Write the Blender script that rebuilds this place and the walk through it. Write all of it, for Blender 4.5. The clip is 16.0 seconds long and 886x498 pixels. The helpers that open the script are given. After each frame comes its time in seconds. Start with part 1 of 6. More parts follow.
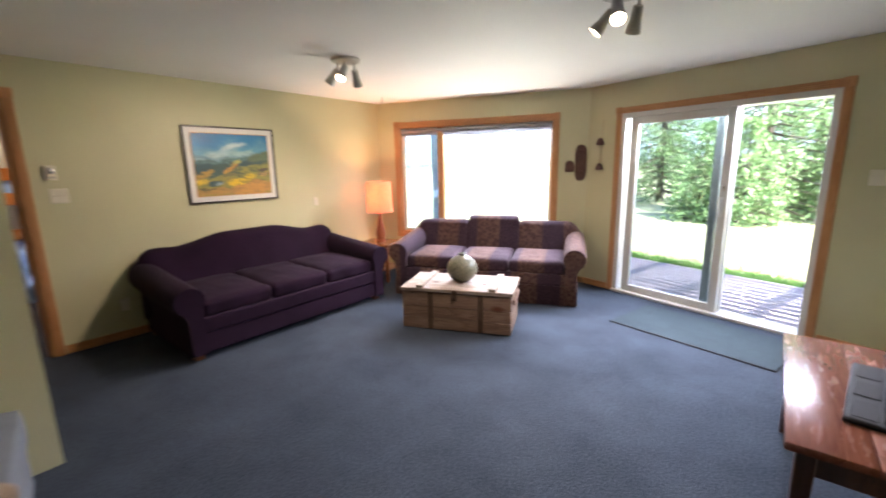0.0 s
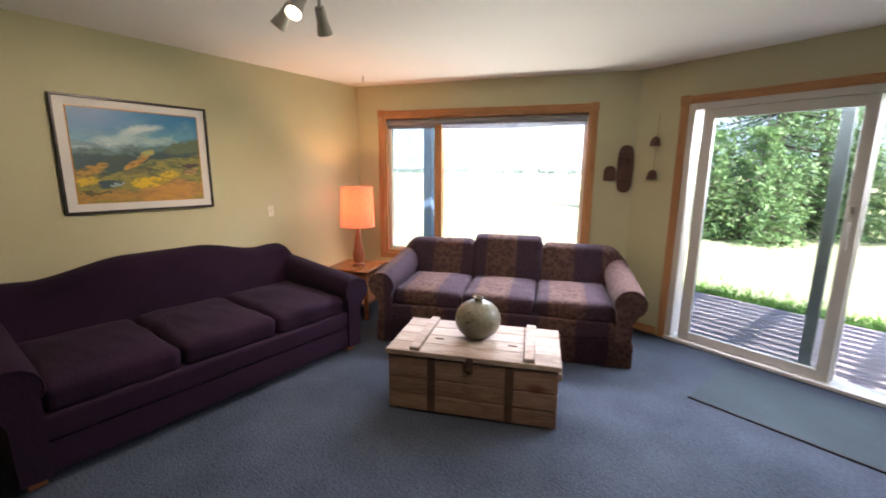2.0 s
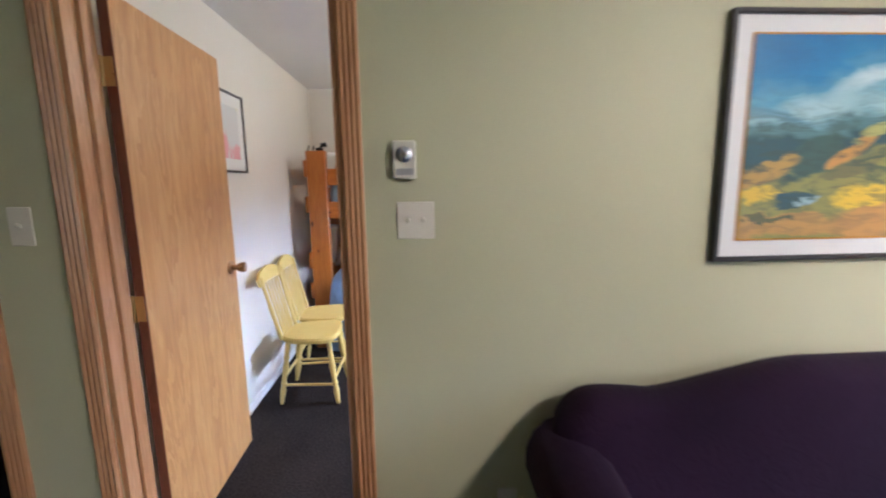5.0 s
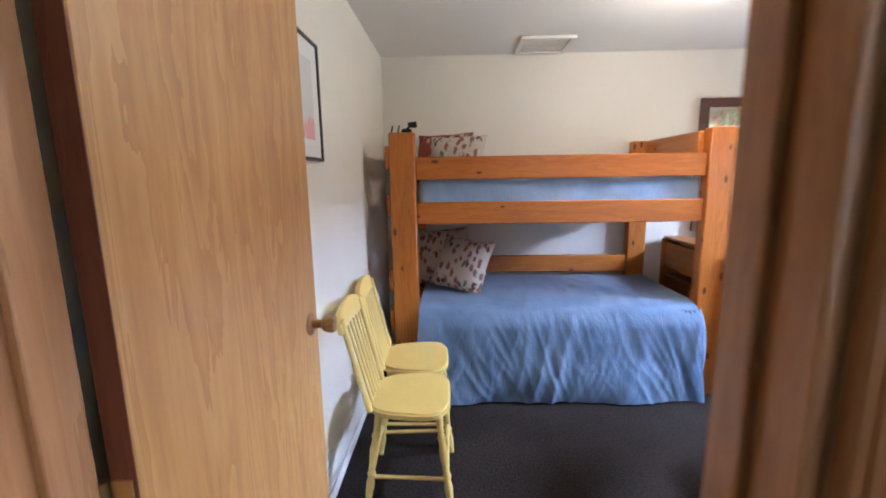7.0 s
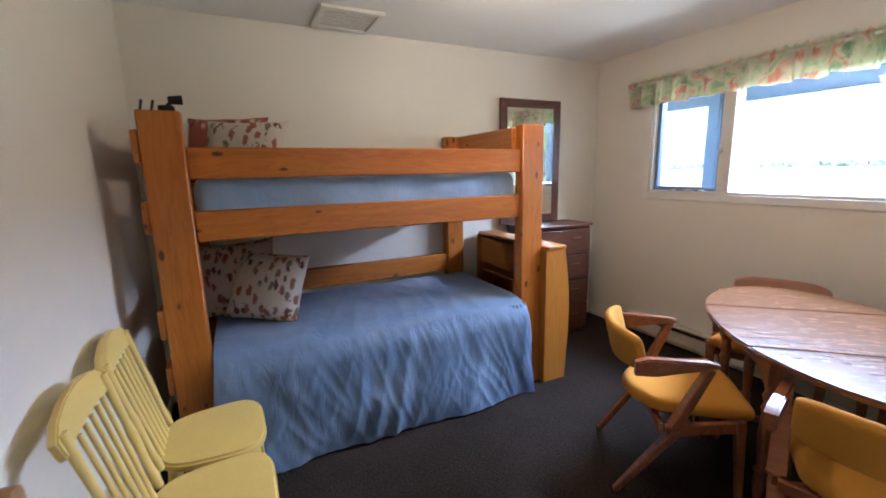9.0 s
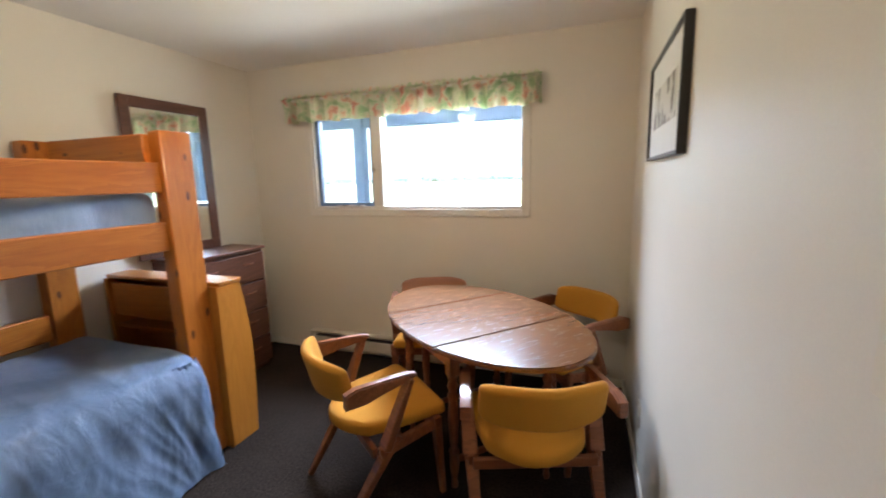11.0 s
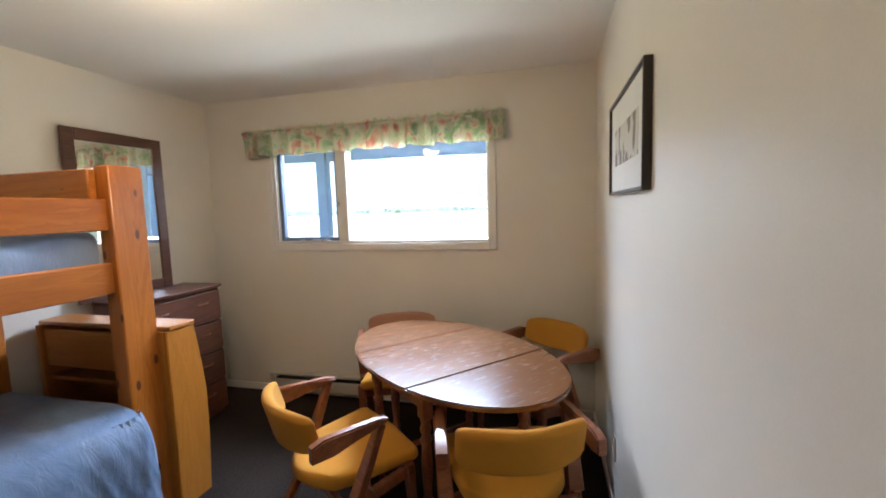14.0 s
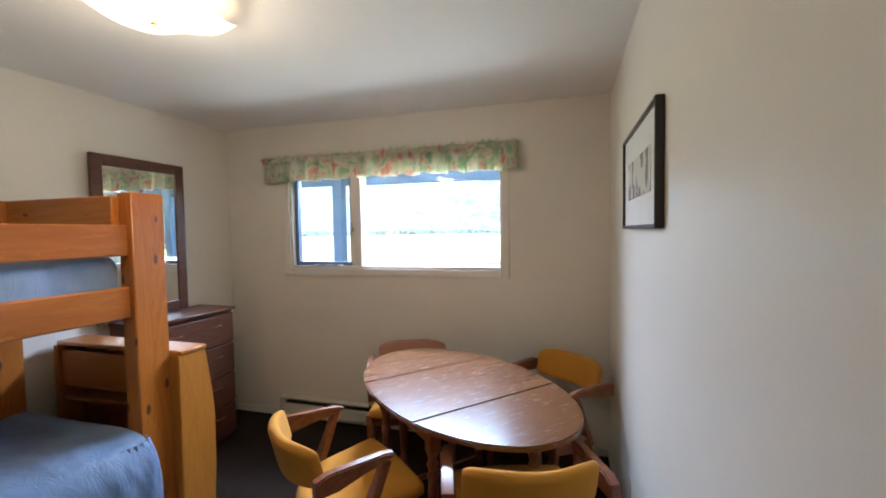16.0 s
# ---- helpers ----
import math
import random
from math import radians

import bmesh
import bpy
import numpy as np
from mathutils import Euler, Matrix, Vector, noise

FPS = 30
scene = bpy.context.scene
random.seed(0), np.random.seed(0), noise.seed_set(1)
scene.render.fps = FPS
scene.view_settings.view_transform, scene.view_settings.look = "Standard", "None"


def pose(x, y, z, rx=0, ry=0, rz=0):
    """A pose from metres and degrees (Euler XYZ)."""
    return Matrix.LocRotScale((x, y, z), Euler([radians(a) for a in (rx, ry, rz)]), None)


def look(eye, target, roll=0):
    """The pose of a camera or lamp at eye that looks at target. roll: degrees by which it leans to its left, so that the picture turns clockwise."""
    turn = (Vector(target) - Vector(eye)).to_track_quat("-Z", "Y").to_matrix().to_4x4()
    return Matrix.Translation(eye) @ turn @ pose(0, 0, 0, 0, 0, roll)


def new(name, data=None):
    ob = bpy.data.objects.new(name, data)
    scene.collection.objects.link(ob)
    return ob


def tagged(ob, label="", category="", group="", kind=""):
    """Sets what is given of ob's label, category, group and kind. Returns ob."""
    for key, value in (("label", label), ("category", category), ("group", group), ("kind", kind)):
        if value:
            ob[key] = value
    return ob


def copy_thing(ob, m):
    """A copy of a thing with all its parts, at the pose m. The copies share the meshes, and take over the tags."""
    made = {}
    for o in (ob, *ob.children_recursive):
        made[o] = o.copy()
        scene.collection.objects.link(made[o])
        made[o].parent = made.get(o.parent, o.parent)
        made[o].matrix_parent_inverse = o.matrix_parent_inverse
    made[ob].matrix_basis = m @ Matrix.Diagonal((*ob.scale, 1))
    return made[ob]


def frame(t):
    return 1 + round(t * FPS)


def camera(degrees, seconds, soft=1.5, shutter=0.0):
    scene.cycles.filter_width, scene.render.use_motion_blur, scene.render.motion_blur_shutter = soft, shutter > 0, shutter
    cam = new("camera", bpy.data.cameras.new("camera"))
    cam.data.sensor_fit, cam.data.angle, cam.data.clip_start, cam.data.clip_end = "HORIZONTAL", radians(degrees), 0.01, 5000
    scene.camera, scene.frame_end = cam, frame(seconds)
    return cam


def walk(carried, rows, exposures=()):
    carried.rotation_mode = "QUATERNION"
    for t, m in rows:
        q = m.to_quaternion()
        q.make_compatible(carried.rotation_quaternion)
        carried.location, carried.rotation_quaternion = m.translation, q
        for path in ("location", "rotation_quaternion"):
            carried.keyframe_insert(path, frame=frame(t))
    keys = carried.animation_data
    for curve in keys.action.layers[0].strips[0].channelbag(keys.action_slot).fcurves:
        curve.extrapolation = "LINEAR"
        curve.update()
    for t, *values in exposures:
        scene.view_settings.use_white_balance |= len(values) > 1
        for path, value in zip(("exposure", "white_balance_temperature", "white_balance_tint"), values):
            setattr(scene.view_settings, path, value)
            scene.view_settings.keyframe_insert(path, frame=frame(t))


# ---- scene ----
cam = camera(93.6, 16.0, soft=1.8, shutter=0.4)
PATH = [
    (0, (0.5, 0.597, 1.511), (-0.725, 2.128, 1.115), -1.1),
    (0.5, (0.407, 0.947, 1.506), (-0.601, 2.62, 1.076), 0.9),
    (1, (0.17, 1.163, 1.482), (-0.869, 2.819, 1.058), 1.0),
    (1.5, (-0.136, 1.329, 1.501), (-1.236, 2.953, 1.109), 0.4),
    (2, (-0.473, 1.523, 1.48), (-1.621, 3.118, 1.108), 0.5),
    (2.5, (-0.84, 1.581, 1.487), (-2.161, 3.033, 1.102), 0.0),
    (2.6, (-0.922, 1.568, 1.49), (-2.283, 2.982, 1.104), -0.2),
    (2.8, (-1.096, 1.561, 1.497), (-2.532, 2.896, 1.101), -0.2),
    (3, (-1.257, 1.558, 1.472), (-2.778, 2.798, 1.088), -0.5),
    (3.5, (-1.709, 1.579, 1.442), (-3.41, 2.571, 1.091), -1.6),
    (4, (-2.07, 1.497, 1.424), (-3.915, 2.198, 1.102), -1.8),
    (4.5, (-2.408, 1.402, 1.42), (-4.338, 1.81, 1.09), -1.4),
    (5, (-2.755, 1.333, 1.436), (-4.728, 1.437, 1.123), -0.8),
    (5.2, (-2.873, 1.287, 1.432), (-4.849, 1.293, 1.119), -0.5),
    (7.3, (-3.839, 0.701, 1.442), (-5.81, 0.645, 1.107), -0.9),
    (7.5, (-3.902, 0.663, 1.447), (-5.87, 0.762, 1.101), -0.9),
    (8, (-4.054, 0.672, 1.421), (-5.97, 1.125, 1.071), -0.7),
    (8.2, (-4.08, 0.687, 1.439), (-5.961, 1.267, 1.083), -0.7),
    (10.3, (-4.395, 0.845, 1.449), (-5.723, 2.293, 1.074), -0.8),
    (10.5, (-4.404, 0.872, 1.462), (-5.529, 2.483, 1.088), -0.4),
    (11, (-4.444, 0.895, 1.462), (-5.109, 2.752, 1.129), -1.4),
    (11.5, (-4.468, 0.886, 1.454), (-4.975, 2.795, 1.139), -1.3),
    (12, (-4.476, 0.891, 1.457), (-4.973, 2.803, 1.146), -1.4),
    (12.5, (-4.475, 0.893, 1.461), (-4.997, 2.798, 1.15), -1.6),
    (13, (-4.484, 0.901, 1.459), (-5.016, 2.806, 1.161), -1.8),
    (13.5, (-4.487, 0.92, 1.464), (-5.002, 2.836, 1.21), -1.8),
    (14, (-4.483, 0.923, 1.48), (-4.983, 2.85, 1.288), -1.8),
    (14.5, (-4.48, 0.918, 1.502), (-4.977, 2.851, 1.366), -1.8),
    (15, (-4.48, 0.917, 1.51), (-4.986, 2.85, 1.42), -1.7),
    (15.5, (-4.479, 0.918, 1.52), (-5.012, 2.844, 1.441), -1.4),
    (16, (-4.47, 0.931, 1.518), (-5.035, 2.848, 1.433), -0.9),
]
EXPOSURES = [
    (0, 3.5, 6000, 22), (1.2, 3.1, 6150, 22), (2.0, 2.9, 6200, 22), (3.0, 3.05, 5700, 22), (3.5, 3.25, 5400, 21), (4.0, 3.45, 5150, 21), (5.0, 3.7, 5000, 21),
    (7.3, 3.6, 5000, 18), (8.2, 3.25, 4950, 19), (10.3, 3.05, 5800, 14), (12.5, 3.0, 5750, 14), (14, 2.87, 5650, 14), (16, 2.7, 5350, 14),
]
walk(cam, [(t, look(eye, target, roll)) for t, eye, target, roll in PATH], EXPOSURES)

# ---- world and sun ----
SUN_EL, SUN_AZ = 52.0, 118.0        # degrees; the sun stands over +x and a little behind the house
world = bpy.data.worlds.new("world")
scene.world = world
world.use_nodes = True
wt = world.node_tree
sky = wt.nodes.new("ShaderNodeTexSky")
sky.sky_type, sky.sun_disc = "NISHITA", False
sky.sun_elevation, sky.sun_rotation = radians(SUN_EL), radians(SUN_AZ)
wt.links.new(sky.outputs[0], wt.nodes["Background"].inputs[0])
wt.nodes["Background"].inputs[1].default_value = 0.13
sun = new("sun", bpy.data.lights.new("sun", "SUN"))
sun.data.energy, sun.data.angle, sun.data.color = 5.0, radians(0.6), (1.0, 0.95, 0.87)
sa, se = radians(SUN_AZ), radians(SUN_EL)
sun_way = Vector((math.sin(sa) * math.cos(se), math.cos(sa) * math.cos(se), math.sin(se)))
sun.matrix_world = look(sun_way * 30, (0, 0, 0))


def sky_panel(name, eye, target, w, h, watts, colour=(0.93, 0.96, 1.0), spread=120):
    """Added area lamp just outside an opening, in place of sky or field light."""
    a = new(name, bpy.data.lights.new(name, "AREA"))
    a.data.shape, a.data.size, a.data.size_y, a.data.energy, a.data.color = "RECTANGLE", w, h, watts, colour
    a.data.spread = radians(spread)
    a.matrix_world = look(eye, target)


sky_panel("sky_over_window", (-2.62, 5.80, 2.25), (-2.15, 4.75, 1.75), 1.5, 0.46, 22)
sky_panel("sky_over_sliding_door", (0.10, 5.66, 2.22), (-0.17, 4.70, 1.72), 1.7, 0.46, 42)
sky_panel("sky_over_bedroom_window", (-5.55, 4.42, 2.26), (-5.55, 3.30, 1.85), 1.3, 0.46, 20, (0.78, 0.88, 1.0), 110)
# added lamps hidden under the sills, in place of light bounced off the field
sky_panel("field_light_at_window", (-2.85, 5.95, 0.40), (-2.35, 4.70, 1.35), 1.7, 0.40, 4.5, (1.0, 0.98, 0.80), 130)
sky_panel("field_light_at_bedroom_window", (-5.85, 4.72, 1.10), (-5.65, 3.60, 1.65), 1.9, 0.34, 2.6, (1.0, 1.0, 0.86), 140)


# ---- materials ----
def nodes_of(name):
    m = bpy.data.materials.new(name)
    m.use_nodes = True
    t = m.node_tree
    return m, t, t.nodes["Principled BSDF"]


def ramp(t, fac, stops, mode="LINEAR"):
    r = t.nodes.new("ShaderNodeValToRGB")
    r.color_ramp.interpolation = mode
    e = r.color_ramp.elements
    while len(e) < len(stops):
        e.new(0.5)
    for k, (p, c) in zip(e, stops):
        k.position, k.color = p, (*c, 1)
    t.links.new(fac, r.inputs[0])
    return r.outputs[0]


def coords(t, stretch=(1, 1, 1), space="Object", turn=(0, 0, 0)):
    if space == "World":
        src = t.nodes.new("ShaderNodeNewGeometry").outputs["Position"]
    else:
        src = t.nodes.new("ShaderNodeTexCoord").outputs["Object"]
    mp = t.nodes.new("ShaderNodeMapping")
    mp.inputs["Scale"].default_value = stretch
    mp.inputs["Rotation"].default_value = turn
    t.links.new(src, mp.inputs["Vector"])
    return mp.outputs[0]


def noise_of(t, vec, scale, detail=4, rough=0.55, distortion=0.0):
    n = t.nodes.new("ShaderNodeTexNoise")
    n.inputs["Scale"].default_value, n.inputs["Detail"].default_value = scale, detail
    n.inputs["Roughness"].default_value, n.inputs["Distortion"].default_value = rough, distortion
    t.links.new(vec, n.inputs["Vector"])
    return n.outputs["Fac"]


def mix(t, a, b, fac, mode="MIX"):
    n = t.nodes.new("ShaderNodeMix")
    n.data_type, n.blend_type = "RGBA", mode
    for k, v in ((0, fac), (6, a), (7, b)):
        if isinstance(v, (int, float)):
            n.inputs[k].default_value = v
        elif isinstance(v, tuple):
            n.inputs[k].default_value = (*v, 1)
        else:
            t.links.new(v, n.inputs[k])
    return n.outputs[2]


def calc(t, op, a, b=0.0):
    n = t.nodes.new("ShaderNodeMath")
    n.operation = op
    for k, v in ((0, a), (1, b)):
        if isinstance(v, (int, float)):
            n.inputs[k].default_value = v
        else:
            t.links.new(v, n.inputs[k])
    return n.outputs[0]


def bump(t, p, height, strength, distance):
    b = t.nodes.new("ShaderNodeBump")
    b.inputs["Strength"].default_value, b.inputs["Distance"].default_value = strength, distance
    t.links.new(height, b.inputs["Height"])
    t.links.new(b.outputs[0], p.inputs["Normal"])


def surface(name, dark, light, big=3.0, fine=60.0, rough=0.6, relief=0.2, depth=0.002, metal=0.0, stretch=(1, 1, 1), space="Object", spread=0.35, sheen=0.0, gloss=0.5):
    """A surface that varies at two scales between two near colours."""
    m, t, p = nodes_of(name)
    v = coords(t, stretch, space)
    n1, n2 = noise_of(t, v, big), noise_of(t, v, fine, 3)
    f = calc(t, "ADD", calc(t, "MULTIPLY", n1, 1 - spread), calc(t, "MULTIPLY", n2, spread))
    t.links.new(ramp(t, f, [(0.3, dark), (0.7, light)]), p.inputs["Base Color"])
    p.inputs["Roughness"].default_value, p.inputs["Metallic"].default_value = rough, metal
    r = calc(t, "ADD", calc(t, "MULTIPLY", n1, 0.2), rough - 0.1)
    t.links.new(r, p.inputs["Roughness"])
    p.inputs["Specular IOR Level"].default_value = gloss
    if sheen:
        p.inputs["Sheen Weight"].default_value = sheen
    if relief:
        bump(t, p, n2, relief, depth)
    return m


def wood(name, dark, mid, light, along="x", rough=0.45, knots=0.0, scale=1.0, coat=0.0, vary=0.0, gloss=0.5):
    """Wood with grain along one local axis, and knots where asked for."""
    m, t, p = nodes_of(name)
    s = {"x": (0.12, 1, 1), "y": (1, 0.12, 1), "z": (1, 1, 0.12)}[along]
    v = coords(t, tuple(k * scale for k in s))
    info = t.nodes.new("ShaderNodeObjectInfo")
    shift = t.nodes.new("ShaderNodeVectorMath")
    shift.operation = "ADD"
    t.links.new(v, shift.inputs[0])
    off = calc(t, "MULTIPLY", info.outputs["Random"], 7.0)
    t.links.new(off, shift.inputs[1])
    v = shift.outputs[0]
    n1 = noise_of(t, v, 9, 5, 0.6, 0.6)
    n2 = noise_of(t, v, 90, 3)
    w = calc(t, "FRACT", calc(t, "MULTIPLY", n1, 7.0))
    f = calc(t, "ADD", calc(t, "ADD", calc(t, "MULTIPLY", n1, 0.45), calc(t, "MULTIPLY", w, 0.25)), calc(t, "MULTIPLY", n2, 0.3))
    if vary:
        f = calc(t, "ADD", f, calc(t, "MULTIPLY", calc(t, "SUBTRACT", info.outputs["Random"], 0.5), vary))
    c = ramp(t, f, [(0.25, dark), (0.5, mid), (0.75, light)])
    if knots:
        kv = coords(t, {"x": (0.45, 1, 1), "y": (1, 0.45, 1), "z": (1, 1, 0.45)}[along])
        k = t.nodes.new("ShaderNodeTexVoronoi")
        k.inputs["Scale"].default_value = knots
        t.links.new(kv, k.inputs["Vector"])
        c = mix(t, (0.10, 0.03, 0.012), c, ramp(t, k.outputs["Distance"], [(0.11, (0, 0, 0)), (0.16, (1, 1, 1))]))
    t.links.new(c, p.inputs["Base Color"])
    t.links.new(calc(t, "ADD", calc(t, "MULTIPLY", n2, 0.2), rough - 0.1), p.inputs["Roughness"])
    p.inputs["Specular IOR Level"].default_value = gloss
    p.inputs["Coat Weight"].default_value = coat
    p.inputs["Coat Roughness"].default_value = 0.15
    bump(t, p, n2, 0.15, 0.001)
    return m


def plain(name, colour, rough=0.5, metal=0.0):
    m, t, p = nodes_of(name)
    p.inputs["Base Color"].default_value = (*colour, 1)
    p.inputs["Roughness"].default_value, p.inputs["Metallic"].default_value = rough, metal
    return m


def glow(name, colour, strength):
    m, t, p = nodes_of(name)
    p.inputs["Base Color"].default_value = (*colour, 1)
    p.inputs["Emission Color"].default_value = (*colour, 1)
    p.inputs["Emission Strength"].default_value = strength
    return m


def pane_glass(name, tint=(1, 1, 1)):
    m, t, p = nodes_of(name)
    out = t.nodes["Material Output"]
    tr, gl, mx = t.nodes.new("ShaderNodeBsdfTransparent"), t.nodes.new("ShaderNodeBsdfGlossy"), t.nodes.new("ShaderNodeMixShader")
    tr.inputs[0].default_value = (*tint, 1)
    gl.inputs["Roughness"].default_value = 0.0
    lw = t.nodes.new("ShaderNodeLayerWeight")
    lw.inputs[0].default_value = 0.5
    t.links.new(calc(t, "ADD", calc(t, "MULTIPLY", calc(t, "POWER", lw.outputs["Facing"], 5.0), 0.9), 0.04), mx.inputs[0])
    t.links.new(tr.outputs[0], mx.inputs[1])
    t.links.new(gl.outputs[0], mx.inputs[2])
    t.links.new(mx.outputs[0], out.inputs[0])
    return m


M_WALL = surface("sage wall paint", (0.495, 0.475, 0.285), (0.555, 0.535, 0.33), 1.5, 220, 0.6, 0.12, 0.001, space="World")
M_CREAM = surface("cream wall paint", (0.70, 0.66, 0.57), (0.77, 0.73, 0.64), 1.5, 220, 0.55, 0.12, 0.001, space="World")
M_CEIL = surface("ceiling paint", (0.79, 0.77, 0.72), (0.85, 0.83, 0.78), 1.2, 130, 0.7, 0.35, 0.003, space="World")
M_CARPET = surface("blue grey carpet", (0.011, 0.0165, 0.025), (0.066, 0.081, 0.105), 2.2, 85, 0.95, 0.9, 0.006, space="World", spread=0.65, gloss=0.1)
# bedroom copy of the carpet, with that room's light and shade in its colour
M_CARPET_BED = surface("carpet browned for bedroom light", (0.008, 0.006, 0.005), (0.045, 0.034, 0.028), 2.2, 85, 0.95, 0.9, 0.006, space="World", spread=0.65, gloss=0.05)
M_TRIM = wood("fir trim", (0.36, 0.165, 0.06), (0.48, 0.24, 0.095), (0.57, 0.31, 0.14), "z", 0.4, coat=0.25)
M_TRIM_H = wood("fir trim across", (0.36, 0.165, 0.06), (0.48, 0.24, 0.095), (0.57, 0.31, 0.14), "x", 0.4, coat=0.25)
M_DOOR = wood("mahogany door veneer", (0.40, 0.180, 0.052), (0.54, 0.280, 0.086), (0.64, 0.365, 0.132), "z", 0.42, scale=0.85, coat=0.2)
M_DOOR_EDGE = wood("dark door edge", (0.10, 0.03, 0.015), (0.15, 0.045, 0.02), (0.19, 0.06, 0.03), "z", 0.5)
M_VINYL = surface("white vinyl", (0.58, 0.565, 0.52), (0.65, 0.635, 0.59), 4, 80, 0.35, 0.03, 0.0005)
M_WHITE = surface("white gloss paint", (0.72, 0.69, 0.62), (0.78, 0.75, 0.68), 4, 120, 0.4, 0.08, 0.0008)
M_PLATE = surface("ivory plastic", (0.68, 0.63, 0.51), (0.74, 0.69, 0.57), 6, 100, 0.35, 0.02, 0.0005)
M_GLASS = pane_glass("window glass", (0.93, 0.96, 0.96))
M_SCREENED = pane_glass("glass behind insect screen", (0.72, 0.77, 0.78))
def plum_mat():
    """Dull aubergine weave with soft creases."""
    m, t, p = nodes_of("aubergine upholstery")
    v = coords(t)
    n1, n2, n3 = noise_of(t, v, 2.5), noise_of(t, v, 320, 3), noise_of(t, coords(t, (1, 0.35, 1)), 13, 3, 0.6, 1.4)
    t.links.new(ramp(t, calc(t, "ADD", calc(t, "MULTIPLY", n1, 0.6), calc(t, "MULTIPLY", n2, 0.4)), [(0.3, (0.0075, 0.0026, 0.0090)), (0.7, (0.0200, 0.0075, 0.0210))]), p.inputs["Base Color"])
    p.inputs["Roughness"].default_value = 0.92
    p.inputs["Sheen Weight"].default_value = 0.02
    p.inputs["Specular IOR Level"].default_value = 0.15
    h = calc(t, "ADD", calc(t, "MULTIPLY", ramp(t, n3, [(0.40, (0, 0, 0)), (0.50, (1, 1, 1)), (0.60, (0, 0, 0))]), 1.0), calc(t, "MULTIPLY", n2, 0.12))
    bump(t, p, h, 0.16, 0.007)
    return m


M_PLUM = plum_mat()
M_PINE = wood("varnished knotty pine", (0.34, 0.098, 0.009), (0.44, 0.140, 0.013), (0.51, 0.180, 0.021), "y", 0.4, knots=12.5, coat=0.3)
M_PINE_UP = wood("varnished knotty pine upright", (0.34, 0.098, 0.009), (0.44, 0.140, 0.013), (0.51, 0.180, 0.021), "z", 0.4, knots=12.5, coat=0.3)
M_PINE_X = wood("varnished knotty pine across", (0.34, 0.098, 0.009), (0.44, 0.140, 0.013), (0.51, 0.180, 0.021), "x", 0.4, knots=12.5, coat=0.3)
M_PINE_CLEAR = wood("clear varnished pine upright", (0.36, 0.128, 0.014), (0.42, 0.160, 0.018), (0.47, 0.190, 0.026), "z", 0.38, coat=0.3)
M_PINE_CLEAR_X = wood("clear varnished pine across", (0.34, 0.115, 0.014), (0.41, 0.150, 0.018), (0.46, 0.180, 0.026), "x", 0.38, coat=0.3)
M_TEAK = wood("teak", (0.13, 0.040, 0.014), (0.21, 0.070, 0.025), (0.29, 0.105, 0.042), "x", 0.4, coat=0.2)
M_OAK = wood("oak veneer table top", (0.135, 0.051, 0.016), (0.16, 0.063, 0.020), (0.185, 0.077, 0.026), "y", 0.25, coat=0.25, gloss=0.35)
M_WALNUT = wood("dark walnut veneer", (0.052, 0.018, 0.009), (0.085, 0.030, 0.016), (0.12, 0.047, 0.026), "y", 0.4, coat=0.15)
M_MUSTARD = surface("mustard wool fabric", (0.46, 0.205, 0.018), (0.57, 0.27, 0.03), 3, 260, 0.9, 0.4, 0.0015, sheen=0.06, gloss=0.15)
M_TANPAD = surface("salmon brown wool fabric", (0.40, 0.20, 0.125), (0.48, 0.26, 0.17), 3, 260, 0.9, 0.4, 0.0015, sheen=0.06, gloss=0.15)
M_YELLOW = surface("pale yellow chair paint", (0.70, 0.50, 0.13), (0.78, 0.58, 0.175), 4, 90, 0.4, 0.1, 0.001)
# backlit sides get darker wood, the daylit lid lighter wood: light put into colour
M_CRATE = wood("weathered crate wood darkened for backlight", (0.085, 0.048, 0.03), (0.15, 0.090, 0.058), (0.22, 0.145, 0.098), "x", 0.8, knots=3.5, vary=0.25)
M_CRATE_TOP = wood("crate wood lightened for daylight", (0.20, 0.145, 0.105), (0.32, 0.26, 0.21), (0.44, 0.38, 0.325), "x", 0.75, vary=0.25)
M_STRAP = surface("rusted iron strap", (0.05, 0.03, 0.022), (0.12, 0.075, 0.05), 12, 140, 0.7, 0.4, 0.001, metal=0.5)
# red muted in the colour to stand in for the reflection on the top
M_CONSOLE = wood("red stained fir table top", (0.13, 0.042, 0.027), (0.23, 0.088, 0.058), (0.33, 0.15, 0.105), "y", 0.25, knots=0.0, scale=0.55, coat=0.2, gloss=0.35)
M_DARKWOOD = wood("dark stained wood", (0.035, 0.014, 0.009), (0.06, 0.024, 0.015), (0.09, 0.038, 0.024), "z", 0.4, coat=0.3)
M_LAMPWOOD = wood("turned teak lamp base", (0.16, 0.045, 0.018), (0.24, 0.075, 0.03), (0.30, 0.11, 0.045), "z", 0.35, coat=0.3)
M_BLACK = surface("black plastic", (0.012, 0.012, 0.013), (0.022, 0.022, 0.024), 5, 150, 0.5, 0.05, 0.0005, gloss=0.2)
M_SCREEN = plain("dark television glass", (0.008, 0.008, 0.009), 0.04)
M_CHROME = surface("brushed steel", (0.55, 0.54, 0.52), (0.65, 0.64, 0.62), 8, 200, 0.28, 0.05, 0.0004, metal=1.0)
M_BRASS = surface("brass", (0.50, 0.36, 0.15), (0.60, 0.45, 0.20), 8, 200, 0.3, 0.05, 0.0004, metal=1.0)
